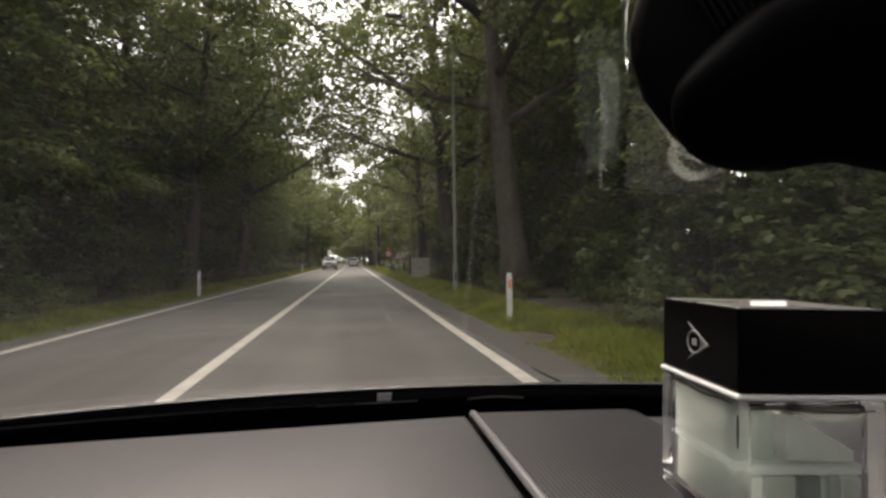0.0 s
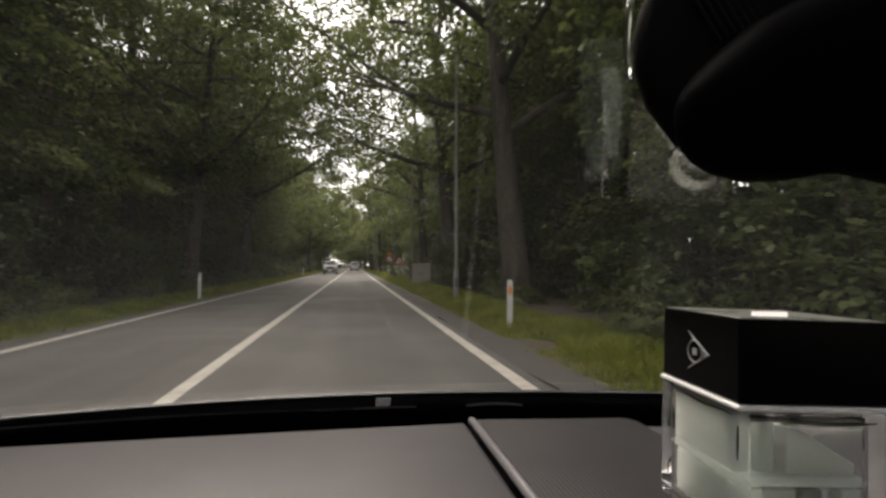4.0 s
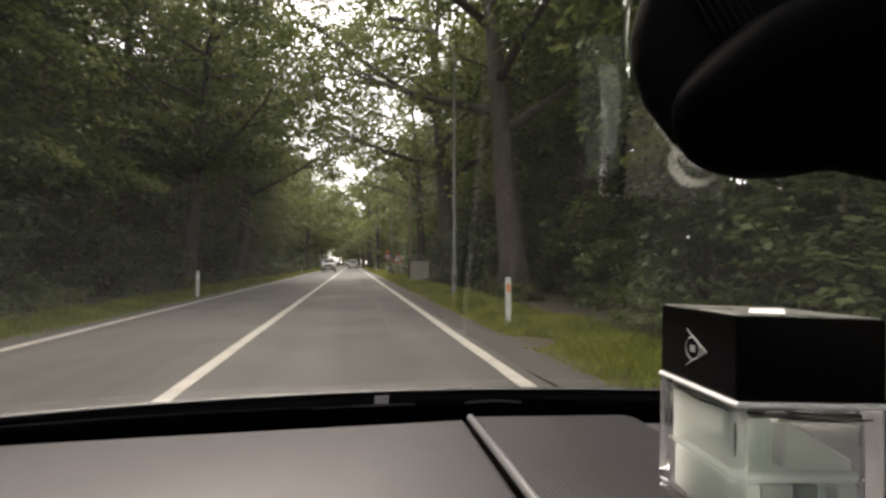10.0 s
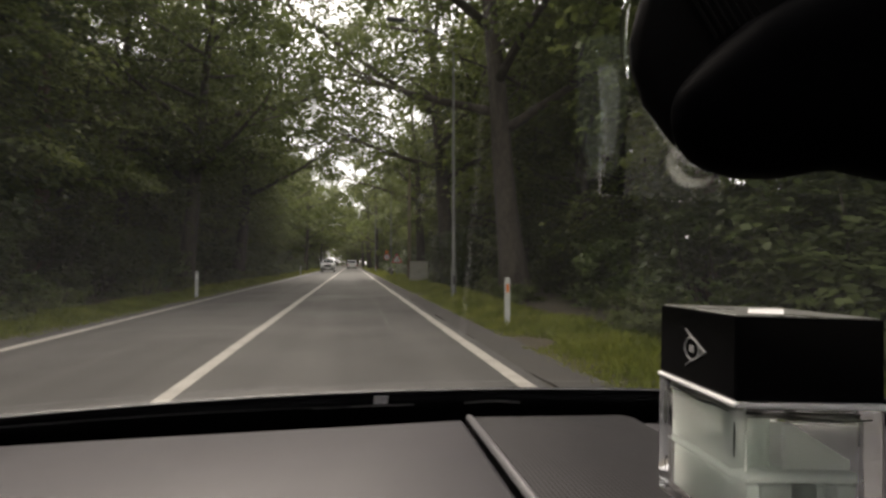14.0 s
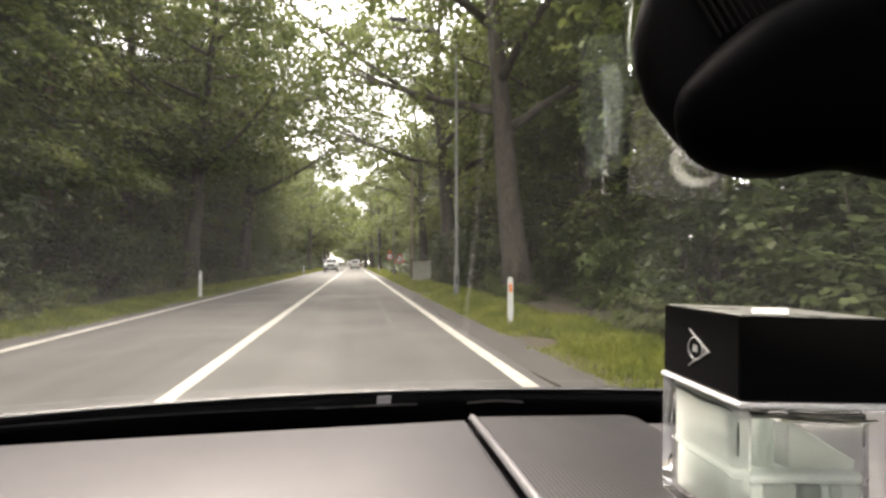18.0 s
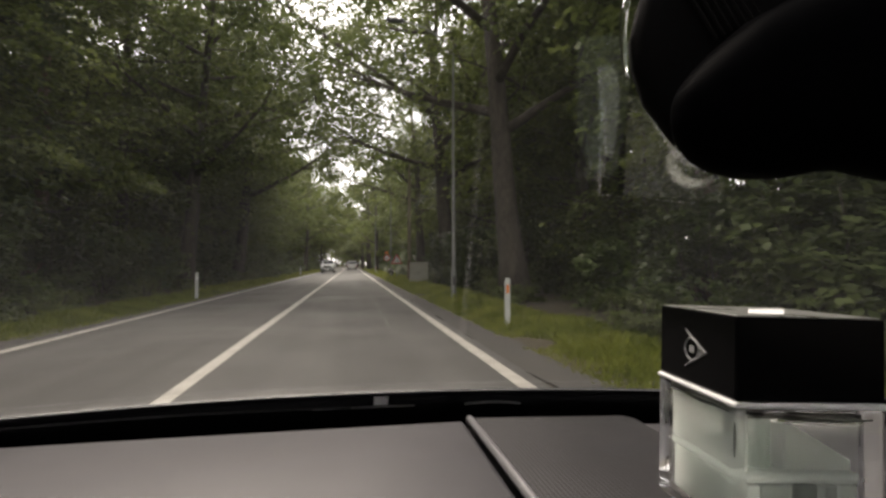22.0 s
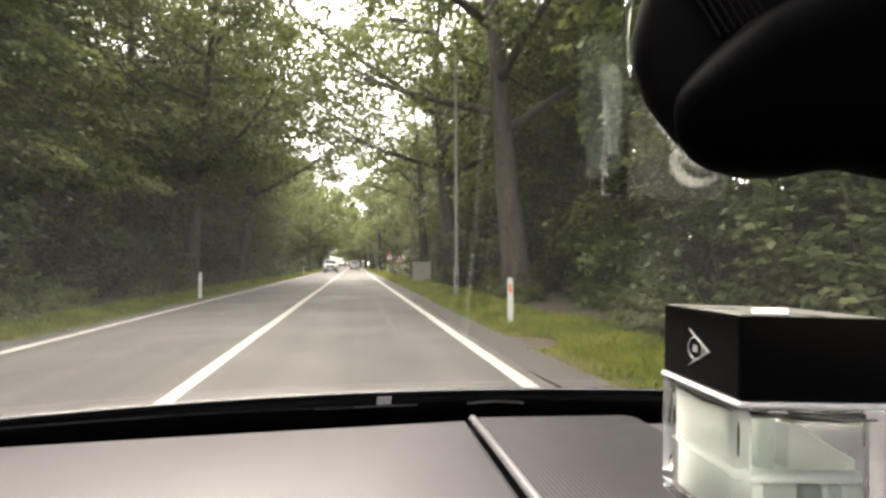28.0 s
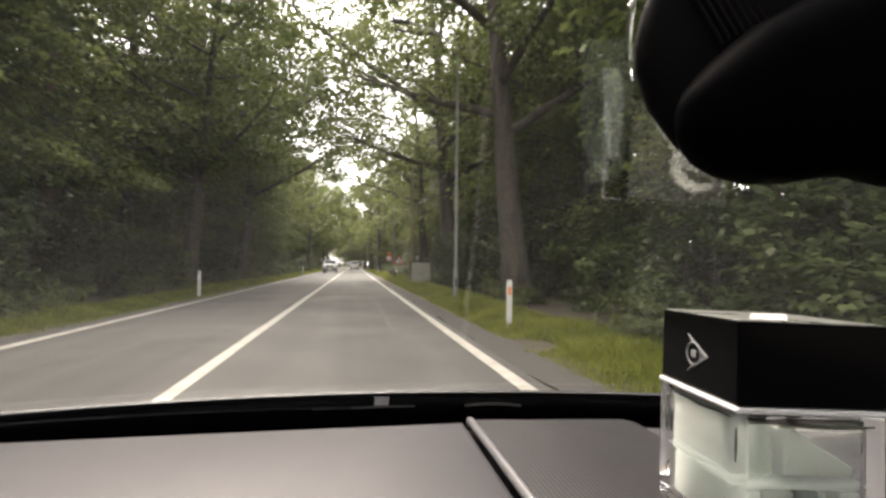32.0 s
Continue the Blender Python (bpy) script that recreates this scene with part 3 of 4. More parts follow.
KIND = {
    "oak": [tree_meshes(s, 17, 4.2, 4.4, 0.26, 300, 44, 0.2, M["leaf"], M["bark"], 0.9, 13) for s in (1, 2)],
    "beech": [tree_meshes(s, 18, 2.6, 4.3, 0.24, 560, 18, 0.23, M["leaf_light"], M["bark"], 0.8, 15, 0.4, 0.12, spray=1.5) for s in (3, 4)],
    "edge_beech": [tree_meshes(s, 15, 0.7, 3.7, 0.2, 980, 17, 0.2, lm, M["bark"], 0.6, 18, 0.4, 0.2, spray=1.25) for s, lm in ((51, M["leaf"]), (52, M["leaf_light"]), (53, M["leaf"]))],
    "verge_oak": [tree_meshes(s, 16, 5.0, 5.8, 0.38, 430, 42, 0.19, M["leaf"], M["bark"], 3.2, 12) for s in (5, 6)],
    "conifer": [tree_meshes(7, 17, 1.0, 2.7, 0.24, 520, 22, 0.19, M["leaf_dark"], M["bark"], 0.0, 24, 0.4, 0.55, spray=1.1)],
    "pine": [tree_meshes(8, 19, 11, 3.4, 0.24, 90, 40, 0.32, M["leaf_dark"], M["pine_bark"], 0.4, 9)],
    "woodland_tree": [tree_meshes(s, 18, 2.0, 4.8, 0.24, 150, 20, 0.5, M["leaf"], M["bark"], 0.5, 9, fine=1) for s in (9, 10)],
    "far_oak": [tree_meshes(21, 17, 3.5, 4.8, 0.27, 140, 26, 0.38, M["leaf"], M["bark"], 1.8, 9, fine=1)],
    "far_beech": [tree_meshes(22, 18, 2.0, 4.7, 0.25, 150, 26, 0.38, M["leaf_light"], M["bark"], 1.4, 10, fine=1)],
    "far_shrub": [shrub_meshes(23, 2.0, 2.7, 90, 14, 0.3, M["shrub"], 0.9)],
    "sapling": [tree_meshes(s, 7.5, 0.6, 2.4, 0.07, 260, 18, 0.14, lm, M["bark"], 0.5, 10, fine=2, spray=0.8) for s, lm in ((11, M["leaf"]), (12, M["leaf_light"]))],
    "shrub": [shrub_meshes(s, 1.9, 3.0, 420, 18, 0.16, M["shrub"], 0.85) for s in (13, 14, 17)],
    "laurel": [shrub_meshes(s, 1.5, 2.2, 360, 17, 0.145, M["laurel"], 0.7) for s in (15, 16)],
    "bramble": [shrub_meshes(s, 0.9, 0.75, 260, 15, 0.08, M["leaf"], 0.5) for s in (18, 19)],
}
PROTO = {}


def plant(kind, variant, x, y, turn, size):
    """One tree or shrub; the first of its kind is built, the others are copies."""
    key = (kind, variant % len(KIND[kind]))
    m = Matrix.Translation((x + bendx(y), y, ground_z(x, y))) @ Matrix.Rotation(turn, 4, "Z") @ Matrix.Diagonal((size, size, size * (0.92 + 0.16 * ((variant * 37) % 10) / 10), 1))
    if key in PROTO:
        ob = copy_thing(PROTO[key], Matrix())
        ob.matrix_basis = m
        return ob
    a, b = KIND[kind][key[1]]
    word = kind.replace("far_", "").replace("edge_", "")
    ob = thing(word, *LAB[kind], m, word + "s along the road")
    mesh_part(a.name, a, ob)
    mesh_part(b.name, b, ob)
    PROTO[key] = ob
    return ob


wood = random.Random(11)
# woodland edge: on the left a wall of leaves down to the ground, on the right taller trees behind the shrubs
y = 1.5
while y < 62:
    plant("edge_beech", wood.randrange(9), -11.4 + wood.uniform(-0.7, 0.6), y + wood.uniform(-0.9, 0.9), math.pi + wood.uniform(-0.6, 0.6), wood.uniform(0.85, 1.15))
    if wood.random() < 0.8:
        plant(wood.choice(("edge_beech", "beech", "edge_beech")), wood.randrange(9), 10.6 + wood.uniform(-0.5, 1.3), y + wood.uniform(-1, 1), wood.uniform(-0.6, 0.6), wood.uniform(0.85, 1.1))
    y += 4.3
# front rows lean over the road
y = -14.0
while y < 215:
    for side in (1, -1):
        kind = wood.choices(("oak", "beech", "verge_oak", "conifer", "pine"), (4, 4, 2.5, 1.0 if side > 0 else 0.6, 0.8))[0]
        if y > 62:
            kind = wood.choice(("far_oak", "far_beech"))
        if y < 2:
            continue
        x = (8.4 if side > 0 else -10.0) + (wood.uniform(-0.5, 1.2) + (1.6 if 45 < y < 110 else 0)) * side
        turn = (0 if side > 0 else math.pi) + wood.uniform(-0.5, 0.5)
        plant(kind, wood.randrange(9), x, y + wood.uniform(-1.6, 1.6), turn, wood.uniform(0.85, 1.15))
    y += 6.6
y = -12.0
while y < 200:
    for side in (1, -1):
        x = (12.2 if side > 0 else -14.0) + wood.uniform(-1.2, 1.8) * side
        kind = wood.choices(("oak", "beech", "woodland_tree", "pine", "conifer"), (2, 2, 3, 1.5, 1))[0] if y < 60 else "woodland_tree"
        plant(kind, wood.randrange(9), x, y + wood.uniform(-2, 2), wood.uniform(0, 6.28), wood.uniform(0.85, 1.15))
        if y < 130:
            plant("woodland_tree", wood.randrange(9), x + side * wood.uniform(5, 7), y + wood.uniform(-3, 3), wood.uniform(0, 6.28), wood.uniform(0.9, 1.2))
        if y < 100:
            plant("woodland_tree", wood.randrange(9), x + side * wood.uniform(12, 17), y + wood.uniform(-3, 3), wood.uniform(0, 6.28), wood.uniform(0.9, 1.2))
    y += 7.2
# great roadside trunks in front of the shrubs
for x, y, turn, size in ((5.35, 16.2, 0.1, 1.15), (-7.8, 26, 3.1, 1.0), (5.2, 26.5, 0.2, 1.15), (-7.5, 36, 3.4, 1.05), (5.6, 41, -0.3, 1.0)):
    plant("verge_oak", int(y), x, y, turn, size)
# crowns that close over the road
for i, (x, y) in enumerate(((-6.9, 80), (4.3, 88), (3.8, 108), (-6.5, 114), (3.9, 123), (-6.6, 130), (3.4, 140), (-6.4, 150))):
    plant("far_beech" if i % 2 else "far_oak", i, x, y, 0.0 if x > 0 else math.pi, 1.12)
# the bend closes the view
for i in range(16):
    plant("far_beech" if i % 3 else "far_oak", i, 7 + wood.uniform(-1, 5) + (i % 4) * 3, 196 + (i // 4) * 9, wood.uniform(0, 6.28), wood.uniform(0.9, 1.2))
for i in range(15):
    wx, wy = -72 + i * 5.2, 252 + wood.uniform(-5, 5)
    plant("far_beech" if i % 2 else "far_oak", i, wx - bendx(wy), wy, wood.uniform(0, 6.28), wood.uniform(0.95, 1.2))
    plant("far_shrub", i, wx + 2 - bendx(wy - 9), wy - 9, wood.uniform(0, 6.28), 1.6)
# undergrowth: a thicket close behind the grass on both sides
under = random.Random(8)
y = -5.0
while y < 150:
    for side in (1, -1):
        near = y < (34 if side > 0 else 48)
        size = under.uniform(0.8, 1.25)
        kind = (under.choice(("shrub", "laurel", "shrub")) if near else "far_shrub")
        x = (4.45 if side > 0 else -6.75) + side * (1.75 * size + under.uniform(-0.25, 0.6))
        if side > 0 and 13.2 < y < 18.6:
            x += 1.5
        if not (side > 0 and 19.5 < y < 32):
            plant(kind, under.randrange(9), x, y + under.uniform(-0.6, 0.6), under.uniform(0, 6.28), size)
        if near and under.random() < 0.6:
            plant("bramble", under.randrange(9), (4.6 if side > 0 else -6.8) + side * under.uniform(0.1, 0.6), y + under.uniform(-1.2, 1.2), under.uniform(0, 6.28), under.uniform(0.7, 1.25))
        if under.random() < 0.8:
            plant(under.choice(("shrub", "sapling", "sapling")) if near else "far_shrub", under.randrange(9), x + side * under.uniform(1.7, 3.0), y + under.uniform(-1, 1), under.uniform(0, 6.28), under.uniform(0.9, 1.35))
        if y < 90:
            plant("far_shrub", under.randrange(9), x + side * under.uniform(5, 9), y + under.uniform(-1, 1), under.uniform(0, 6.28), under.uniform(1.2, 1.8))
    y += 2.7 if y < 60 else 4.5


# ---- roadside things ----
def delineator(x, y):
    ob = thing("delineator_post", "slim white plastic road marker post with reflector", "marker post", pose(x, y, ground_z(x, y)), "marker posts along the verge")
    part("post", box((0.11, 0.05, 0.92), (0, 0, 0.44), 0.012), M["white_post"], ob)
    part("cap", box((0.1, 0.045, 0.05), (0, 0, 0.925), 0.012), M["white_post"], ob, "slanted top")
    part("reflector", box((0.06, 0.012, 0.16), (0, -0.027, 0.74), 0.004), M["orange"] if x > 0 else M["label_white"], ob, "small reflector")


for x, y in ((2.98, 9.6), (-5.45, 19.6), (3.05, 66), (-5.5, 58), (-5.5, 100)):
    delineator(x, y)


def street_lamp(x, y):
    ob = thing("street_lamp", "slim grey steel street lamp with curved arm", "street lamp", pose(x, y, ground_z(x, y)), "street lamps along the verge")
    part("base", cyl(0.09, 1.1, (0, 0, 0.55), 0.085, 12), M["galv"], ob, "wider base section")
    part("pole", cyl(0.06, 7.6, (0, 0, 4.8), 0.035, 12), M["galv"], ob)
    arm = [(-1.7 * t, 0, 8.55 + 0.75 * math.sin(t * 1.5)) for t in np.linspace(0, 1, 8)]
    part("arm", tube_bm(arm, [0.03] * 8, 8), M["galv"], ob, smooth=True)
    part("lantern", box((0.62, 0.2, 0.11), (-1.95, 0, 9.3), 0.04), M["grey_plastic"], ob, "flat lantern head")
    part("door", box((0.07, 0.01, 0.3), (0, -0.092, 0.65), 0.004), M["grey_plastic"], ob, "service door")


for x, y in ((3.35, 16.8), (3.45, 46), (3.5, 78)):
    street_lamp(x, y)

sign = thing("warning_sign", "red-bordered triangular bend warning sign on post", "road sign", pose(3.55, 41, ground_z(3.55, 41)))
part("post", cyl(0.03, 2.0, (0, 0, 0.95), seg=10), M["galv"], sign)
TRI = [(-0.45, 0.0), (0.45, 0.0), (0.0, 0.78)]


def tri_plate(k, z, y0, y1):
    c = (0, 0.26)
    b = prism([(c[0] + (a - c[0]) * k, c[1] + (h - c[1]) * k) for a, h in TRI], y0, y1)
    bmesh.ops.transform(b, matrix=Matrix.Translation((0, 0, z)) @ Matrix.Rotation(math.pi / 2, 4, "X"), verts=b.verts)
    return b


plate = part("plate", tri_plate(1.0, 1.25, 0.03, 0.05), M["red"], sign, "red triangle plate")
part("face", tri_plate(0.66, 1.25, 0.05, 0.054), M["sign_white"], plate, "white face")
part("arrow", tube_bm([(0.1, -0.058, 1.36), (0.09, -0.058, 1.46), (0.02, -0.058, 1.54), (-0.08, -0.058, 1.56)], [0.028] * 4, 6), M["black"], plate, "black bent arrow")

pole = thing("utility_pole", "weathered wooden utility pole with dark base", "utility pole", pose(4.0, 36, ground_z(4.0, 36)))
part("shaft", cyl(0.13, 8.2, (0, 0, 4.1), 0.09, 14), M["pole_wood"], pole)
part("base", cyl(0.16, 1.5, (0, 0, 0.72), 0.15, 14, bevel=0.02), M["pine_bark"], pole, "dark tarred lower sleeve")
part("cap", cyl(0.11, 0.06, (0, 0, 8.22), 0.04, 14), M["grey_plastic"], pole)
for h in (7.2, 7.6):
    part("insulator", cyl(0.035, 0.14, (0.14, 0, h), 0.025, 10, turn=Matrix.Rotation(math.pi / 2, 4, "Y")), M["sign_white"], pole)

stop_sign = thing("prohibition_sign", "round red-ringed traffic sign below a small diamond plate", "road sign", pose(3.75, 56, ground_z(3.75, 56)))
part("post", cyl(0.03, 2.5, (0, 0, 1.25), seg=10), M["galv"], stop_sign)
upright = Matrix.Rotation(math.pi / 2, 4, "X")
disc = part("disc", cyl(0.33, 0.02, (0, -0.045, 1.9), seg=28, turn=upright), M["red"], stop_sign, "red ringed disc")
part("face", cyl(0.24, 0.008, (0, -0.059, 1.9), seg=28, turn=upright), M["sign_white"], disc, "white face")
part("symbol", box((0.26, 0.006, 0.1), (0, -0.066, 1.89), 0.002), M["black"], disc, "plain dark symbol bar")
part("diamond", box((0.3, 0.02, 0.3), (0, -0.045, 2.45), 0.004, turn=Matrix.Rotation(math.pi / 4, 4, "Y")), M["orange"], stop_sign, "small orange diamond plate")

for bx, by in ((3.6, 46), (3.7, 49.5), (3.8, 53)):
    bol = thing("bollard", "short dark wooden bollard on the grass", "bollard", pose(bx, by, ground_z(bx, by)), "bollards on the verge")
    part("post", cyl(0.09, 0.85, (0, 0, 0.4), 0.085, 12, bevel=0.015), M["bark"], bol)
    part("band", cyl(0.093, 0.06, (0, 0, 0.68), seg=12), M["sign_white"], bol, "pale reflective band")

cabinet = thing("utility_cabinet", "cream painted steel utility cabinet on the verge", "cabinet", pose(4.1, 31.5, ground_z(4.1, 31.5), 0, 0, -8))
part("body", box((1.15, 0.5, 1.25), (0, 0, 0.66), 0.02), M["cabinet"], cabinet)
part("plinth", box((1.1, 0.46, 0.12), (0, 0, 0.02), 0.01), M["grey_plastic"], cabinet, "dark plinth")
part("roof", box((1.2, 0.56, 0.06), (0, 0, 1.3), 0.015), M["cabinet"], cabinet, "overhanging roof")
for k in (-0.28, 0.28):
    d_ = part("door", box((0.53, 0.02, 1.08), (k, -0.255, 0.66), 0.006), M["cabinet"], cabinet)
    part("handle", box((0.03, 0.02, 0.14), (k * 0.2, -0.27, 0.7), 0.005), M["grey_plastic"], d_)

for k in range(6):
    part("louvre", box((0.008, 0.28, 0.018), (-0.578, 0, 0.95 + k * 0.045), 0.003), M["grey_plastic"], cabinet, "vent louvre")

hedge_rng = np.random.default_rng(77)
hedge = thing("clipped_hedge", "tall square-clipped green garden hedge", "hedge", pose(5.75, 25.2, 0.06, 0, 0, 2))
hn = 900
hf = hedge_rng.integers(0, 3, hn)
hc = np.stack((hedge_rng.uniform(-1.1, 1.1, hn), hedge_rng.uniform(-4, 4, hn), hedge_rng.uniform(0.05, 2.5, hn)), 1)
hc[hf == 0, 0] = -1.1
hc[hf == 1, 2] = 2.5
hc[hf == 2, 1] = -4
# plain soil-coloured box fills the hedge behind its leaves
part("core", box((1.9, 7.7, 2.4), (0, 0, 1.2), 0.1), M["soil"], hedge, "dark plain box core")
mesh_part("foliage", quads_mesh("foliage", leaf_arrays(hedge_rng, hc, 0.32, 26, 0.11, 1.0, 0.1), M["hedge"]), hedge)


# ---- other traffic, small in the distance ----
def vehicle(name, label, paint, m, length, width, height, nose, tail, belt, roof_a, roof_b, group=""):
    """A vehicle facing +y. nose, tail: heights of its ends; belt: height of the window line; roof_a, roof_b: where the roof begins and ends, of its length."""
    ob = thing(name, label, "car" if name != "pickup_truck" else "pickup truck", m, group)
    L, W = length / 2, width / 2
    lower = [(-L, 0.35), (-L, tail), (-L + 0.08, belt), (L * 0.42, belt), (L - 0.15, nose), (L, nose - 0.18), (L, 0.35), (L - 0.2, 0.24), (-L + 0.2, 0.24)]

    def side_prism(outline, half, inset=0.0, bevel=0.05):
        b = prism([(p, q) for p, q in outline], -half, half)
        bmesh.ops.transform(b, matrix=Matrix(((0, 0, 1, 0), (1, 0, 0, 0), (0, 1, 0, 0), (0, 0, 0, 1))), verts=b.verts)
        bmesh.ops.recalc_face_normals(b, faces=b.faces[:])
        if inset:
            for v in b.verts:
                if v.co.z > belt + 0.1:
                    v.co.x *= inset
        bmesh.ops.bevel(b, geom=b.edges[:], offset=bevel, segments=2, affect="EDGES", profile=0.5, clamp_overlap=True)
        return b

    part("body", side_prism(lower, W), paint, ob, smooth=False)
    a, b = -L + length * roof_a, -L + length * roof_b
    part("cabin", side_prism([(a - 0.12, belt - 0.02), (a, height), (b, height), (b + 0.55, belt - 0.02)], W * 0.97, 0.86), paint, ob)
    part("rear_window", box((width * 0.74, 0.03, (height - belt) * 0.6), (0, a - 0.075, belt + (height - belt) * 0.5), 0.01, turn=Matrix.Rotation(-0.12, 4, "X")), M["car_black"], ob)
    part("windscreen", box((width * 0.76, 0.03, (height - belt) * 1.1), (0, b + 0.3, belt + (height - belt) * 0.5), 0.01, turn=Matrix.Rotation(0.72, 4, "X")), M["car_black"], ob)
    for s in (1, -1):
        part("side_window", box((0.03, (b - a) * 0.82, (height - belt) * 0.62), (s * W * 0.915, (a + b) / 2, belt + (height - belt) * 0.48), 0.01, turn=Matrix.Rotation(s * -0.14, 4, "Y")), M["car_black"], ob)
        part("tail_light", box((0.14, 0.05, 0.32), (s * (W - 0.09), -L + 0.005, tail - 0.12), 0.02), M["lamp_red"], ob, "red tail light")
        part("headlight", box((0.34, 0.08, 0.17), (s * (W - 0.24), L - 0.03, nose - 0.16), 0.03), M["lamp_clear"], ob, "clear headlight")
        part("door_mirror", box((0.18, 0.1, 0.16), (s * (W + 0.08), b + 0.2, belt + 0.06), 0.03), paint, ob)
        for y in (-L + length * 0.19, L - length * 0.19):
            w = part("wheel", cyl(0.2, 0.2, (s * (W - 0.1), y, 0.33), seg=18, turn=Matrix.Rotation(math.pi / 2, 4, "Y")), M["rim"], ob)
            part("tyre", cyl(0.335, 0.19, (s * (W - 0.1), y, 0.33), seg=24, turn=Matrix.Rotation(math.pi / 2, 4, "Y"), bevel=0.03), M["tyre"], w)
    part("bumper", box((width * 0.98, 0.16, 0.22), (0, -L, 0.45), 0.05), M["grey_plastic"], ob, "rear bumper")
    part("bumper", box((width * 0.98, 0.16, 0.22), (0, L, 0.45), 0.05), M["grey_plastic"], ob, "front bumper")
    part("number_plate", box((0.5, 0.02, 0.11), (0, -L - 0.085, 0.5), 0.004), M["sign_white"], ob, "white plate with plain bars")
    part("number_plate", box((0.5, 0.02, 0.11), (0, L + 0.085, 0.5), 0.004), M["sign_white"], ob, "white plate with plain bars")
    return ob


vehicle("van", "white compact van driving ahead in the lane", M["car_white"], pose(0.05, 104, 0), 4.4, 1.8, 1.84, 1.0, 0.98, 1.12, 0.02, 0.7)
pick = vehicle("pickup_truck", "silver double-cab pickup coming the other way", M["car_silver"], pose(-3.25, 74, 0, 0, 0, 180), 5.2, 1.85, 1.8, 1.12, 1.1, 1.18, 0.32, 0.62)
part("grille", box((1.0, 0.04, 0.26), (0, 2.61, 0.9), 0.02), M["black_soft"], pick, "black slatted grille")
for s in (1, -1):
    part("roof_rail", box((0.05, 1.5, 0.05), (s * 0.62, -0.2, 1.83), 0.02), M["galv"], pick)

# ---- the car's cabin ----
RAKE = math.tan(radians(40))


def glass_y(x, z):
    """Where the windscreen stands: bowed in plan, raked back by its slope."""
    return 0.405 - 0.55 * (x + 0.01) ** 2 - (z - 1.10) / RAKE


def glass_patch(x0, x1, z0, z1, inward, nx_=24, nz_=6, z1_of=None):
    """A piece of the windscreen's surface, moved inward."""
    vs, fs = [], []
    for j in range(nz_ + 1):
        for i in range(nx_ + 1):
            x = x0 + (x1 - x0) * i / nx_
            top = z1_of(x) if z1_of else z1
            z = z0 + (top - z0) * j / nz_
            vs.append((x, glass_y(x, z) - inward * 0.643, z - inward * 0.766))
    for j in range(nz_):
        for i in range(nx_):
            a = j * (nx_ + 1) + i
            fs.append((a, a + 1, a + nx_ + 2, a + nx_ + 1))
    return vs, fs


windscreen = new("windscreen", mesh_of("windscreen", *glass_patch(-0.7, 0.72, 1.03, 1.50, 0.0, 40, 20), M["pane"], True))
tagged(windscreen, "large raked car windscreen with faint reflections", "windscreen", "", "structure")
windscreen.visible_shadow = False


def solid_patch(x0, x1, z0, z1, a, b, nx_=40, nz_=4):
    """A plate that follows the windscreen, between two distances from it."""
    v1, f1 = glass_patch(x0, x1, z0, z1, a, nx_, nz_)
    v2, f2 = glass_patch(x0, x1, z0, z1, b, nx_, nz_)
    n = len(v1)
    fs = f1 + [tuple(i + n for i in f)[::-1] for f in f2]
    row = nx_ + 1
    for i in range(nx_):
        fs += [(i, i + n, i + 1 + n, i + 1), (nz_ * row + i, nz_ * row + i + 1, nz_ * row + i + 1 + n, nz_ * row + i + n)]
    for j in range(nz_):
        p, q = j * row, j * row + nx_
        fs += [(p, p + row, p + row + n, p + n), (q, q + n, q + row + n, q + row)]
    return v1 + v2, fs


frit = mesh_part("frit_band", mesh_of("frit_band", *solid_patch(-0.69, 0.71, 1.032, 1.1044, 0.002, 0.0035), M["frit"], True), windscreen, "glossy black enamel band")
lab = mesh_part("vin_label", mesh_of("vin_label", *solid_patch(0.0175, 0.0285, 1.0925, 1.1005, 0.0037, 0.0047, 4, 2), M["label_white"]), windscreen, "small pale label window")


def glass_line(xs, z_of, inward, r, sides=6):
    path = [(x, glass_y(x, z_of(x)) - inward * 0.643, z_of(x) - inward * 0.766) for x in xs]
    return tube_bm(path, [r] * len(path), sides)


part("seal", glass_line(np.linspace(-0.68, 0.7, 50), lambda x: 1.1047, 0.0035, 0.0005), M["seal"], windscreen, "thin pale edge of the band", True)
part("cowl_trim", glass_line(np.linspace(-0.4, 0.0, 30), lambda x: 1.0965 - 0.03 * (x + 0.2), 0.0045, 0.0006), M["grey_plastic"], windscreen, "dull trim strip", True)
part("cowl_trim", glass_line(np.linspace(-0.03, 0.05, 12), lambda x: 1.0905, 0.0045, 0.0006), M["seal"], windscreen, "dull trim strip", True)
part("cowl_trim", glass_line(np.linspace(0.09, 0.135, 12), lambda x: 1.0905 + 0.002 * math.sin((x - 0.09) * 70), 0.0045, 0.0008), M["seal"], windscreen, "dull trim strip", True)

# dried specks on the glass
speck_rng = np.random.default_rng(5)
sv, sf = [], []
for i in range(46):
    x, z, r = speck_rng.normal(-0.06, 0.09), speck_rng.uniform(1.12, 1.26), speck_rng.uniform(0.00015, 0.00036)
    o = len(sv)
    for k in range(6):
        px, pz = x + r * math.cos(k * 1.047), z + r * math.sin(k * 1.047) * 0.8
        sv.append((px, glass_y(px, pz) - 0.0008, pz - 0.001))
    sf.append(tuple(range(o, o + 6)))
tagged(mesh_part("speck", mesh_of("speck", sv, sf, M["speck"]), windscreen, "dried pale specks on the glass"), "", "", "", "stuff")

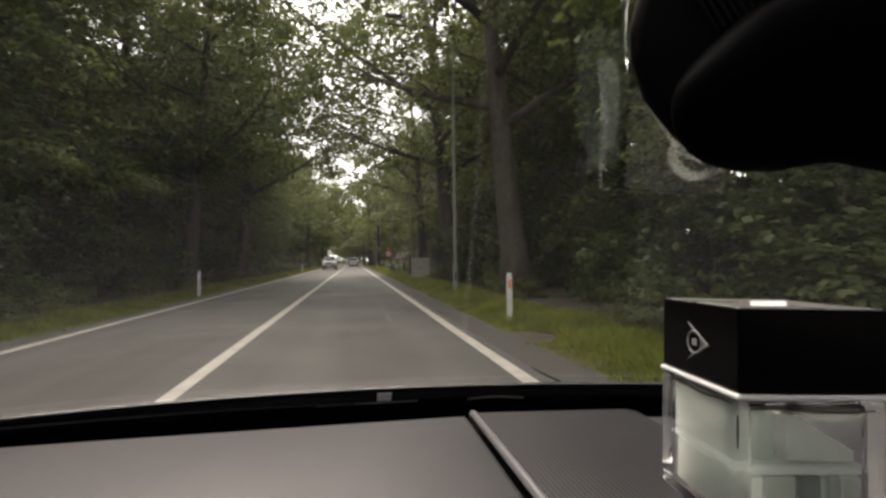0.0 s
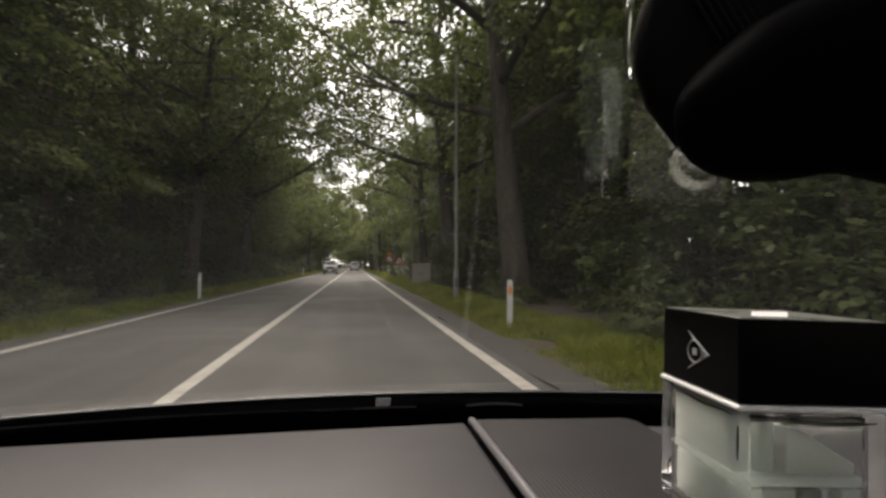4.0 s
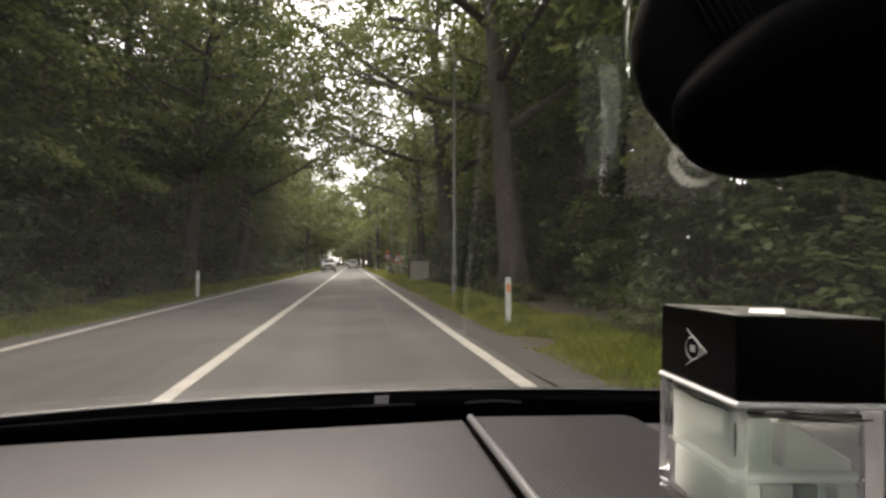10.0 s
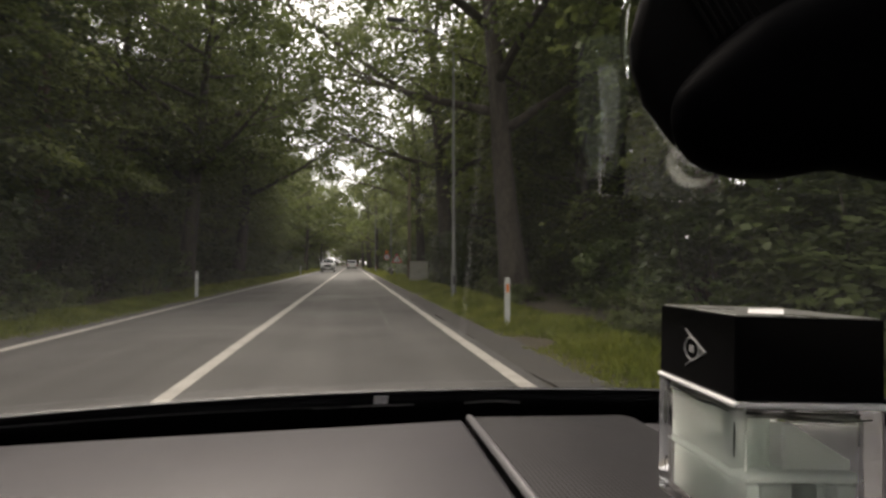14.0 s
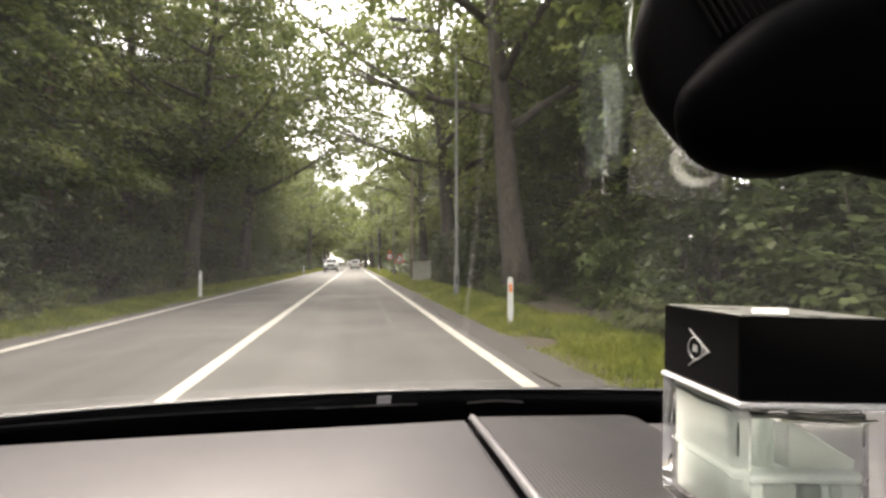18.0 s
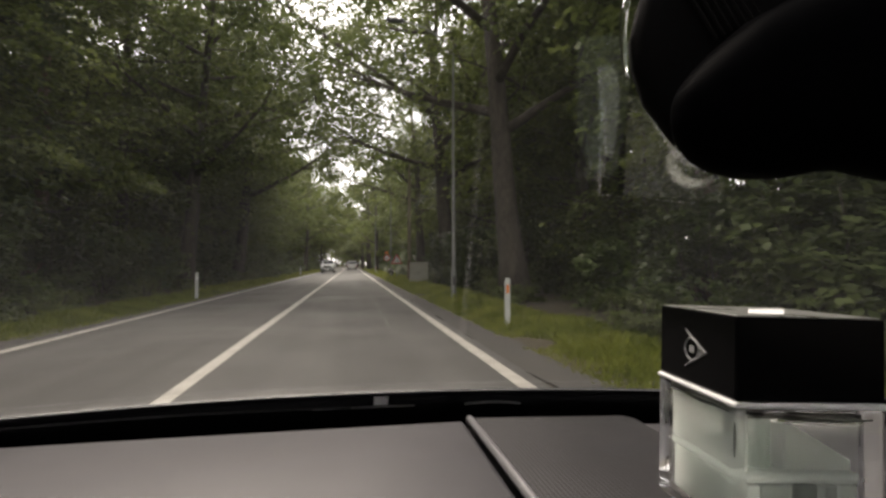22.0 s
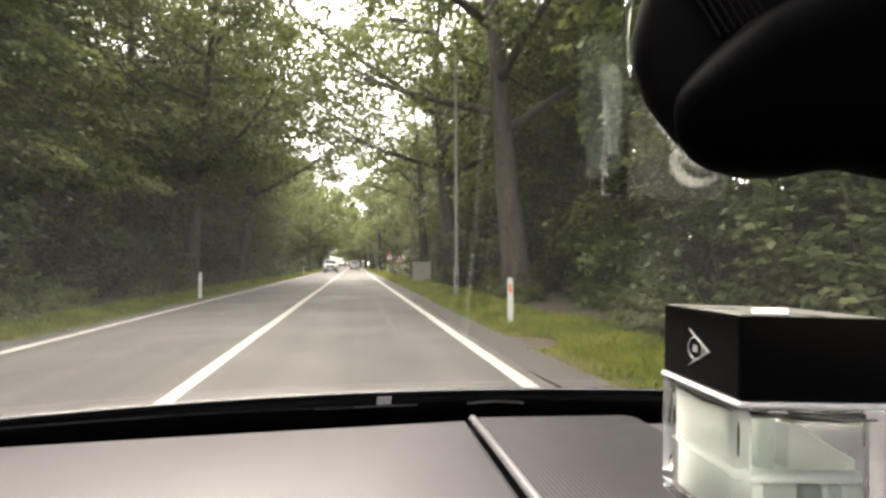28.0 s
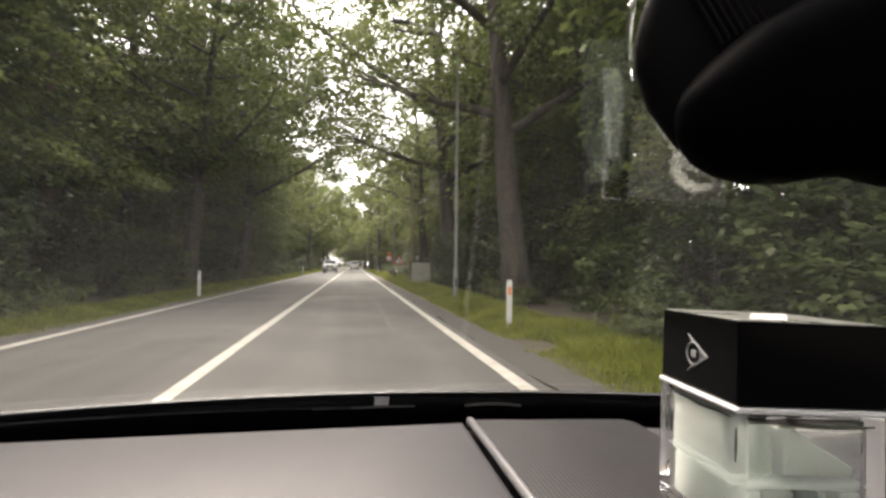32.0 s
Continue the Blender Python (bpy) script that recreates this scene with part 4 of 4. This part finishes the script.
# paler than the panels: sky sheen on the ridge put into its colour
M["dash_gloss"] = mat("satin_dash_plastic", (0.1200, 0.1176, 0.1240), (0.1440, 0.1416, 0.1480), 0.28, scale=9, fine=900, bump=0.05, spec=0.6)
dash = thing("dashboard", "grey grained plastic dashboard top with speaker grille", "dashboard", pose(0, 0.2, 1.0))
DZ = Matrix.Translation((0, -0.2, -1.0))


def dash_part(name, b, material, label="", smooth=False):
    bmesh.ops.transform(b, matrix=DZ, verts=b.verts)
    return part(name, b, material, dash, label, smooth)


front = [(x, 0.3585 - 0.09 * max(0, -x - 0.1) ** 2) for x in np.linspace(0.0787, -0.66, 16)]
dash_part("panel", prism([*front, (-0.66, 0.235), (-0.2, 0.243), (-0.02, 0.228), (0.0787, 0.226)][::-1], 1.06, 1.09, 0.005), M["dash"], "smooth grey grained panel", True)
grille = dash_part("speaker_grille", prism([(0.0855, 0.06), (0.0855, 0.3615), (0.194, 0.3475), (0.1995, 0.339), (0.1995, 0.06)][::-1], 1.062, 1.0905, 0.003), M["dash"], "dark panel of fine perforations", True)
dash_part("trim_ridge", tube_bm([(0.0825, 0.3605, 1.086), (0.0825, 0.357, 1.0905), (0.0828, 0.28, 1.0912), (0.0828, 0.2, 1.0912), (0.083, 0.06, 1.0905)], [0.0015, 0.0026, 0.0028, 0.0028, 0.0028], 10), M["dash_gloss"], "raised glossy seam strip", True)
dash_part("panel", prism([(0.2012, 0.06), (0.2012, 0.335), (0.3, 0.315), (0.68, 0.22), (0.68, 0.06)][::-1], 1.05, 1.0885, 0.005), M["dash"], "grey passenger side panel", True)
dash_part("trough", prism([(-0.68, 0.05), (-0.68, 0.3), (-0.4, 0.42), (0, 0.46), (0.4, 0.4), (0.7, 0.25), (0.7, 0.05)][::-1], 1.0, 1.055), M["black_soft"], "black gap below the glass")
dash_part("fascia", box((1.36, 0.05, 0.45), (0.01, 0.035, 0.83), 0.015), M["trim"], "dark lower fascia")

# perforations of the grille: fine dark holes in staggered rows
gm = M["dash"].copy()
gm.name = "perforated_plastic"
gn, gl_ = gm.node_tree.nodes, gm.node_tree.links
gtc, gmap, gsep = gn.new("ShaderNodeTexCoord"), gn.new("ShaderNodeMapping"), gn.new("ShaderNodeSeparateXYZ")
gmap.inputs["Rotation"].default_value = (0, 0, radians(45))
gmap.inputs["Scale"].default_value = (1800, 1800, 1800)
gl_.new(gtc.outputs["Object"], gmap.inputs["Vector"])
gl_.new(gmap.outputs["Vector"], gsep.inputs["Vector"])
sx, sy, mul = gn.new("ShaderNodeMath"), gn.new("ShaderNodeMath"), gn.new("ShaderNodeMath")
sx.operation = sy.operation = "SINE"
mul.operation = "MULTIPLY"
gl_.new(gsep.outputs["X"], sx.inputs[0])
gl_.new(gsep.outputs["Y"], sy.inputs[0])
gl_.new(sx.outputs[0], mul.inputs[0])
gl_.new(sy.outputs[0], mul.inputs[1])
gr = gn.new("ShaderNodeValToRGB")
gr.color_ramp.elements[0].position, gr.color_ramp.elements[1].position = 0.05, 0.3
gr.color_ramp.elements[0].color, gr.color_ramp.elements[1].color = (0.039, 0.038, 0.041, 1), (0.0015, 0.0015, 0.0015, 1)
gl_.new(mul.outputs[0], gr.inputs["Fac"])
gl_.new(gr.outputs["Color"], gn["Principled BSDF"].inputs["Base Color"])
gn["Principled BSDF"].inputs["Specular IOR Level"].default_value = 0.16
grille.data.materials[0] = gm

# roof, sides and back close the cabin
tagged(new("ceiling", mesh_of("headliner", *solid_patch(-0.7, 0.72, 1.5, 1.502, 0, 0.03, 2, 1), M["headliner"])), "pale cloth headliner edge", "", "", "structure")
tagged(part("ceiling", box((1.46, 2.2, 0.05), (0.01, -1.24, 1.53), 0.02), M["headliner"]), "pale cloth car headliner", "", "", "structure")
tagged(part("floor", box((1.46, 2.7, 0.3), (0.01, -1.0, 0.18), 0.02), M["trim"]), "dark car floor", "", "", "structure")
tagged(part("wall_back", box((1.46, 0.06, 1.2), (0.01, -2.33, 0.92), 0.02), M["trim"]), "dark back of the cabin", "", "", "structure")
for s, nm in ((-0.73, "wall_left"), (0.75, "wall_right")):
    w_ = box((0.06, 2.6, 0.72), (s, -1.02, 0.68), 0.015)
    box((0.06, 0.1, 0.5), (s, -1.1, 1.27), 0.01, bm=w_)
    box((0.06, 0.45, 0.5), (s, -2.1, 1.27), 0.01, bm=w_)
    box((0.05, 0.06, 0.75), (s, 0.03, 1.27), 0.01, bm=w_, turn=Matrix.Rotation(radians(50), 4, "X"))
    tagged(part(nm, w_, M["trim"]), "dark car door and pillars", "", "", "structure")

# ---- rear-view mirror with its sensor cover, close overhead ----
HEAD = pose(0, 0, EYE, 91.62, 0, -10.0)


def loft(sections, seg=28, power=2.4):
    """Closed body from rings. A section: position along the axis, two extents across it, middle and half depth. Axis: 'x' rings stand upright."""
    b = bmesh.new()
    rings = []
    for axis, s, lo, hi, mid, half in sections:
        ring = []
        for k in range(seg):
            w = 2 * math.pi * k / seg
            c, d = math.cos(w), math.sin(w)
            c, d = math.copysign(abs(c) ** (2 / power), c), math.copysign(abs(d) ** (2 / power), d)
            p = (lo + hi) / 2 + (hi - lo) / 2 * c
            ring.append(b.verts.new((s, p, mid + half * d) if axis == "x" else (p, s, mid + half * d)))
        rings.append(ring)
    for r0, r1 in zip(rings, rings[1:]):
        for k in range(seg):
            b.faces.new((r0[k], r0[(k + 1) % seg], r1[(k + 1) % seg], r1[k]))
    b.faces.new(rings[0][::-1])
    b.faces.new(rings[-1])
    bmesh.ops.recalc_face_normals(b, faces=b.faces[:])
    return b


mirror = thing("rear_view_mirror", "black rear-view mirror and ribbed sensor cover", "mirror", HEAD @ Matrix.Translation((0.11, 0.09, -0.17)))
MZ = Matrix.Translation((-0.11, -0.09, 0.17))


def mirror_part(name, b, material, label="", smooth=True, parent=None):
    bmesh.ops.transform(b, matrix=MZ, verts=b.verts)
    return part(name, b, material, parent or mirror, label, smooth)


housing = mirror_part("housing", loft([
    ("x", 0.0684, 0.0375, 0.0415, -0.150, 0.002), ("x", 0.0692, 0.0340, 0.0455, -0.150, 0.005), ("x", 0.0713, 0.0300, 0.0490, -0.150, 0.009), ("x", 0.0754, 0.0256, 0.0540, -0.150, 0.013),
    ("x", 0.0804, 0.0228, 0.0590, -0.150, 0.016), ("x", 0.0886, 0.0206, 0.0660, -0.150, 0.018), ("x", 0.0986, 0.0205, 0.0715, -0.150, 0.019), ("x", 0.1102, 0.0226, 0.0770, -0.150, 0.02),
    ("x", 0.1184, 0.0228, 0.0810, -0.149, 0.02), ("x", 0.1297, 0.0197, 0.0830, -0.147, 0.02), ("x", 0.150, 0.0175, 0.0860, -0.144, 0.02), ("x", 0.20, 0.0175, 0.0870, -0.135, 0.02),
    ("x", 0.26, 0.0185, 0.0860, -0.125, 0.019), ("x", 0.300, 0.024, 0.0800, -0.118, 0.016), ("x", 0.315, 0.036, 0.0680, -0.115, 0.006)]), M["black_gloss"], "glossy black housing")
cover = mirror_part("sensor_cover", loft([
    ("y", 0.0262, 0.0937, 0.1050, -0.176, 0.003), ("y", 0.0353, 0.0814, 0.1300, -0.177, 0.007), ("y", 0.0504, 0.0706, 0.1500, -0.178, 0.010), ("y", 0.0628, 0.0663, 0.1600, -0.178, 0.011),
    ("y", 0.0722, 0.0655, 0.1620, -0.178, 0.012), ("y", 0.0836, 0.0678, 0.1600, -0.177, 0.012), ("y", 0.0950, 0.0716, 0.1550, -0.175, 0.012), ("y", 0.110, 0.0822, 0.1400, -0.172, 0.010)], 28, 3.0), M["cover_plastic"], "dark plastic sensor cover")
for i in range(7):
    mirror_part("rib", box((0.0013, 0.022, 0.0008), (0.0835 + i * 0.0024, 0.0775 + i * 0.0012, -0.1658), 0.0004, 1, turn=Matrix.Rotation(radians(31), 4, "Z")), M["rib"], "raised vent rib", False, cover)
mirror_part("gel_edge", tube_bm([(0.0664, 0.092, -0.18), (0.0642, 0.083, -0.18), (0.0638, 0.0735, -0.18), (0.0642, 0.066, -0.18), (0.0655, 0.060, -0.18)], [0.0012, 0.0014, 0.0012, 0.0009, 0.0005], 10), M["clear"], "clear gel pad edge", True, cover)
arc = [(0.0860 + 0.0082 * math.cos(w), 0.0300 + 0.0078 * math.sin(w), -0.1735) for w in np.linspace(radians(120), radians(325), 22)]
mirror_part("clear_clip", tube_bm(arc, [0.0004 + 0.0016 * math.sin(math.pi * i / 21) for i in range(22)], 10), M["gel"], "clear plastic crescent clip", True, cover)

# pale sheets imitate a reflection in the glass beside the mirror
def glare_sheet(name, outline, gap, material, label):
    vs = [(x, glass_y(x, z) - gap * 0.643, z - gap * 0.766) for x, z in outline]
    ob = mesh_part(name, mesh_of(name, vs, [tuple(range(len(vs)))], material), windscreen, label)
    ob.visible_shadow = False


glare_sheet("clear_film", ((0.0815, 1.2868), (0.0995, 1.2880), (0.108, 1.2767), (0.1209, 1.2484), (0.1187, 1.2425), (0.1083, 1.2472), (0.0964, 1.2573), (0.0846, 1.281)), 0.0045, M["haze"], "pale sheet standing in for a reflection in the glass")
glare_sheet("film_fold", ((0.0925, 1.2800), (0.0985, 1.2806), (0.1020, 1.2776), (0.1062, 1.2720), (0.1110, 1.2630), (0.1150, 1.2530), (0.1120, 1.2525), (0.1062, 1.2590), (0.1010, 1.2670), (0.0945, 1.2770)), 0.0055, M["film_fold"], "milky streak of the painted reflection")

# ---- perfume bottle on the dashboard ----
A, CAP, GLASS = 0.06, 0.0323, 0.0575
corner = Matrix.Translation((0.14483, 0.17377, 1.17981)) @ Euler((radians(-0.54), radians(1.85), radians(-6.89))).to_matrix().to_4x4()
bottle = thing("perfume_bottle", "square clear glass car perfume bottle with black cap", "bottle", corner @ Matrix.Translation((A / 2, A / 2, -CAP - GLASS)))
cap = part("cap", box((A, A, CAP), (0, 0, GLASS + CAP / 2), 0.0009, 2), M["black_cap"], bottle, "glossy black square cap")
M["cap_top"] = mat("brushed_cap_top", (0.16, 0.165, 0.155), (0.22, 0.225, 0.21), 0.25, 0.3, scale=30, fine=300, rough2=0.35)
part("cap_top", box((A - 0.0022, A - 0.0022, 0.0006), (0, 0, GLASS + CAP + 0.0002), 0.0002, 1), M["cap_top"], cap, "dull brushed top plate")
# white plate paints a reflection onto the cap's top
part("sticker", prism([(-0.02, -0.0218), (-0.0053, -0.0224), (0.0205, 0.0125), (0.0, 0.0075)], GLASS + CAP + 0.0004, GLASS + CAP + 0.0008), M["label_white"], cap, "white slanted patch painted for a reflection")
# emblem: plain ring, bar and arrow on the cap's side
ring_pts = [(-A / 2 - 0.0003, 0.0006 + 0.0056 * math.cos(w), GLASS + 0.0152 + 0.0048 * math.sin(w)) for w in np.linspace(0, 2 * math.pi, 25)]
part("emblem_ring", tube_bm(ring_pts, [0.0004] * 25, 5), M["silver_print"], cap, "printed silver ring")
part("emblem_bar", box((0.0004, 0.0036, 0.003), (-A / 2 - 0.0002, 0.0008, GLASS + 0.0152)), M["silver_print"], cap, "plain silver block")
for s in (1, -1):
    part("emblem_stroke", tube_bm([(-A / 2 - 0.0003, 0.0058, GLASS + 0.0152 + s * 0.0082), (-A / 2 - 0.0003, 0.0015, GLASS + 0.0152 + s * 0.0056), (-A / 2 - 0.0003, -0.0100, GLASS + 0.0152)], [0.0002, 0.0004, 0.0004], 5), M["silver_print"], cap, "silver arrow stroke")
tip = bmesh.new()
tv = [tip.verts.new((-A / 2 - 0.0004, y_, GLASS + 0.0152 + z_)) for y_, z_ in ((-0.0105, 0), (-0.0052, 0.0030), (-0.0062, 0), (-0.0052, -0.0030))]
tip.faces.new(tv)
bmesh.ops.extrude_face_region(tip, geom=tip.faces[:])
part("emblem_tip", tip, M["silver_print"], cap, "silver arrow tip")

G2 = A + 0.0018
body = box((G2, G2, GLASS), (0, 0, GLASS / 2), 0.0035, 3)
inner = box((G2 - 0.0125, G2 - 0.0125, GLASS - 0.0080), (0, 0, 0.0035 + (GLASS - 0.0080) / 2), 0.005, 4)
bmesh.ops.reverse_faces(inner, faces=inner.faces[:])
tmp_me = bpy.data.meshes.new("tmp")
inner.to_mesh(tmp_me)
inner.free()
body.from_mesh(tmp_me)
bpy.data.meshes.remove(tmp_me)
glass_body = part("glass_body", body, M["glass"], bottle, "thick clear glass", True)
glass_body.visible_shadow = False
LIQ = 0.0040


milky = frosted("perfume_liquid", (0.95, 0.99, 0.97), 0.08)
part("liquid", box((G2 - 0.0142, G2 - 0.0142, LIQ), (0, 0, 0.0253 + LIQ / 2), 0.0018, 3), milky, bottle, "pale milky green liquid", True)
# the clear rim's bright line is put in as a white plate
part("shoulder", box((G2 + 0.0003, G2 + 0.0003, 0.0022), (0, 0, GLASS - 0.0013), 0.0009), M["label_white"], bottle, "white plate painted for the bright clear glass rim")
wedge = prism([(-0.005, 0.0290), (0.0228, 0.0290), (0.0228, 0.0330), (-0.0015, 0.0470), (-0.005, 0.0470)], 0.0, 0.0195, 0.001)
bmesh.ops.transform(wedge, matrix=Matrix.Rotation(math.pi / 2, 4, "X"), verts=wedge.verts)
part("insert", wedge, frosted("white_insert", (0.97, 0.99, 0.98), 0.1), bottle, "white slanted insert")
part("wick", cyl(0.0066, 0.0205, (-0.0135, -0.0125, 0.0397), seg=24), frosted("wick_tube", (0.8, 0.86, 0.83), 0.3), bottle, "grey-green wick tube", True)
# dark plate paints the shadow gap between cap and glass
part("gasket", box((G2 - 0.016, G2 - 0.016, 0.0008), (0, 0, GLASS - 0.0058), 0.0003), M["black_soft"], bottle, "thin dark plate painted for the shadow gap")
ground = frosted("ground_glass", (0.96, 0.99, 0.97), 0.35)
part("side_plate", box((0.0012, G2 - 0.017, GLASS - 0.0345), (-G2 / 2 + 0.0082, 0, 0.0295 + (GLASS - 0.0345) / 2), 0.0004), ground, bottle, "ground glass side of the chamber")
# added translucent plate that catches the sky and brightens the chamber
chamber_brightener = frosted("thin_ground_glass", (0.96, 0.99, 0.97), 0.45)
part("back_plate", box((G2 - 0.017, 0.0012, GLASS - 0.0345), (0, G2 / 2 - 0.0082, 0.0295 + (GLASS - 0.0345) / 2), 0.0004), chamber_brightener, bottle, "thin frosted plate added to brighten the chamber")
# dark tubes stand in for the cabin refracted in the thick glass edges
edge_dark = frosted("smoky_glass", (0.16, 0.175, 0.17), 0.25)
SX, SY = -G2 / 2 + 0.0026, -G2 / 2 + 0.0026
streaks = (
    ([(SX, 0.02 - 0.045 * t, 0.0522 + 0.0004 * math.sin(9 * t)) for t in np.linspace(0, 1, 12)], 0.0007),
    ([(-0.025 + 0.05 * t, SY, 0.0513 + 0.0005 * math.sin(7 * t) - 0.0006 * t) for t in np.linspace(0, 1, 14)], 0.0008),
    ([(SX + 0.0002, SY + 0.0012, 0.036 + 0.013 * t) for t in np.linspace(0, 1, 7)], 0.00035),
    ([(SX, G2 / 2 - 0.0075 - 0.001 * t, 0.034 + 0.0155 * t) for t in np.linspace(0, 1, 7)], 0.0022),
)
for path, r in streaks:
    n_ = len(path)
    part("edge_streak", tube_bm(path, [r * (0.25 + 0.75 * math.sin(math.pi * (k + 0.5) / n_)) for k in range(n_)], 8), edge_dark, bottle, "dark streak painted for refraction in the glass edge", True)
# thick glass foot below the liquid, in bands whose tones imitate refracted light
for x0, x1, tone in ((-0.0225, -0.0165, 0.95), (-0.0163, -0.0035, 0.8), (-0.0033, 0.0065, 0.5), (0.0067, 0.0095, 0.95), (0.0097, 0.0145, 0.75), (0.0147, 0.0225, 0.95)):
    part("base_facet", box((x1 - x0, G2 - 0.0165, 0.0198), ((x0 + x1) / 2, 0, 0.0147), 0.0009), frosted("foot_glass", (tone * 0.96, tone, tone * 0.98), 0.16), bottle, "greenish band toned for refraction in the thick glass foot")
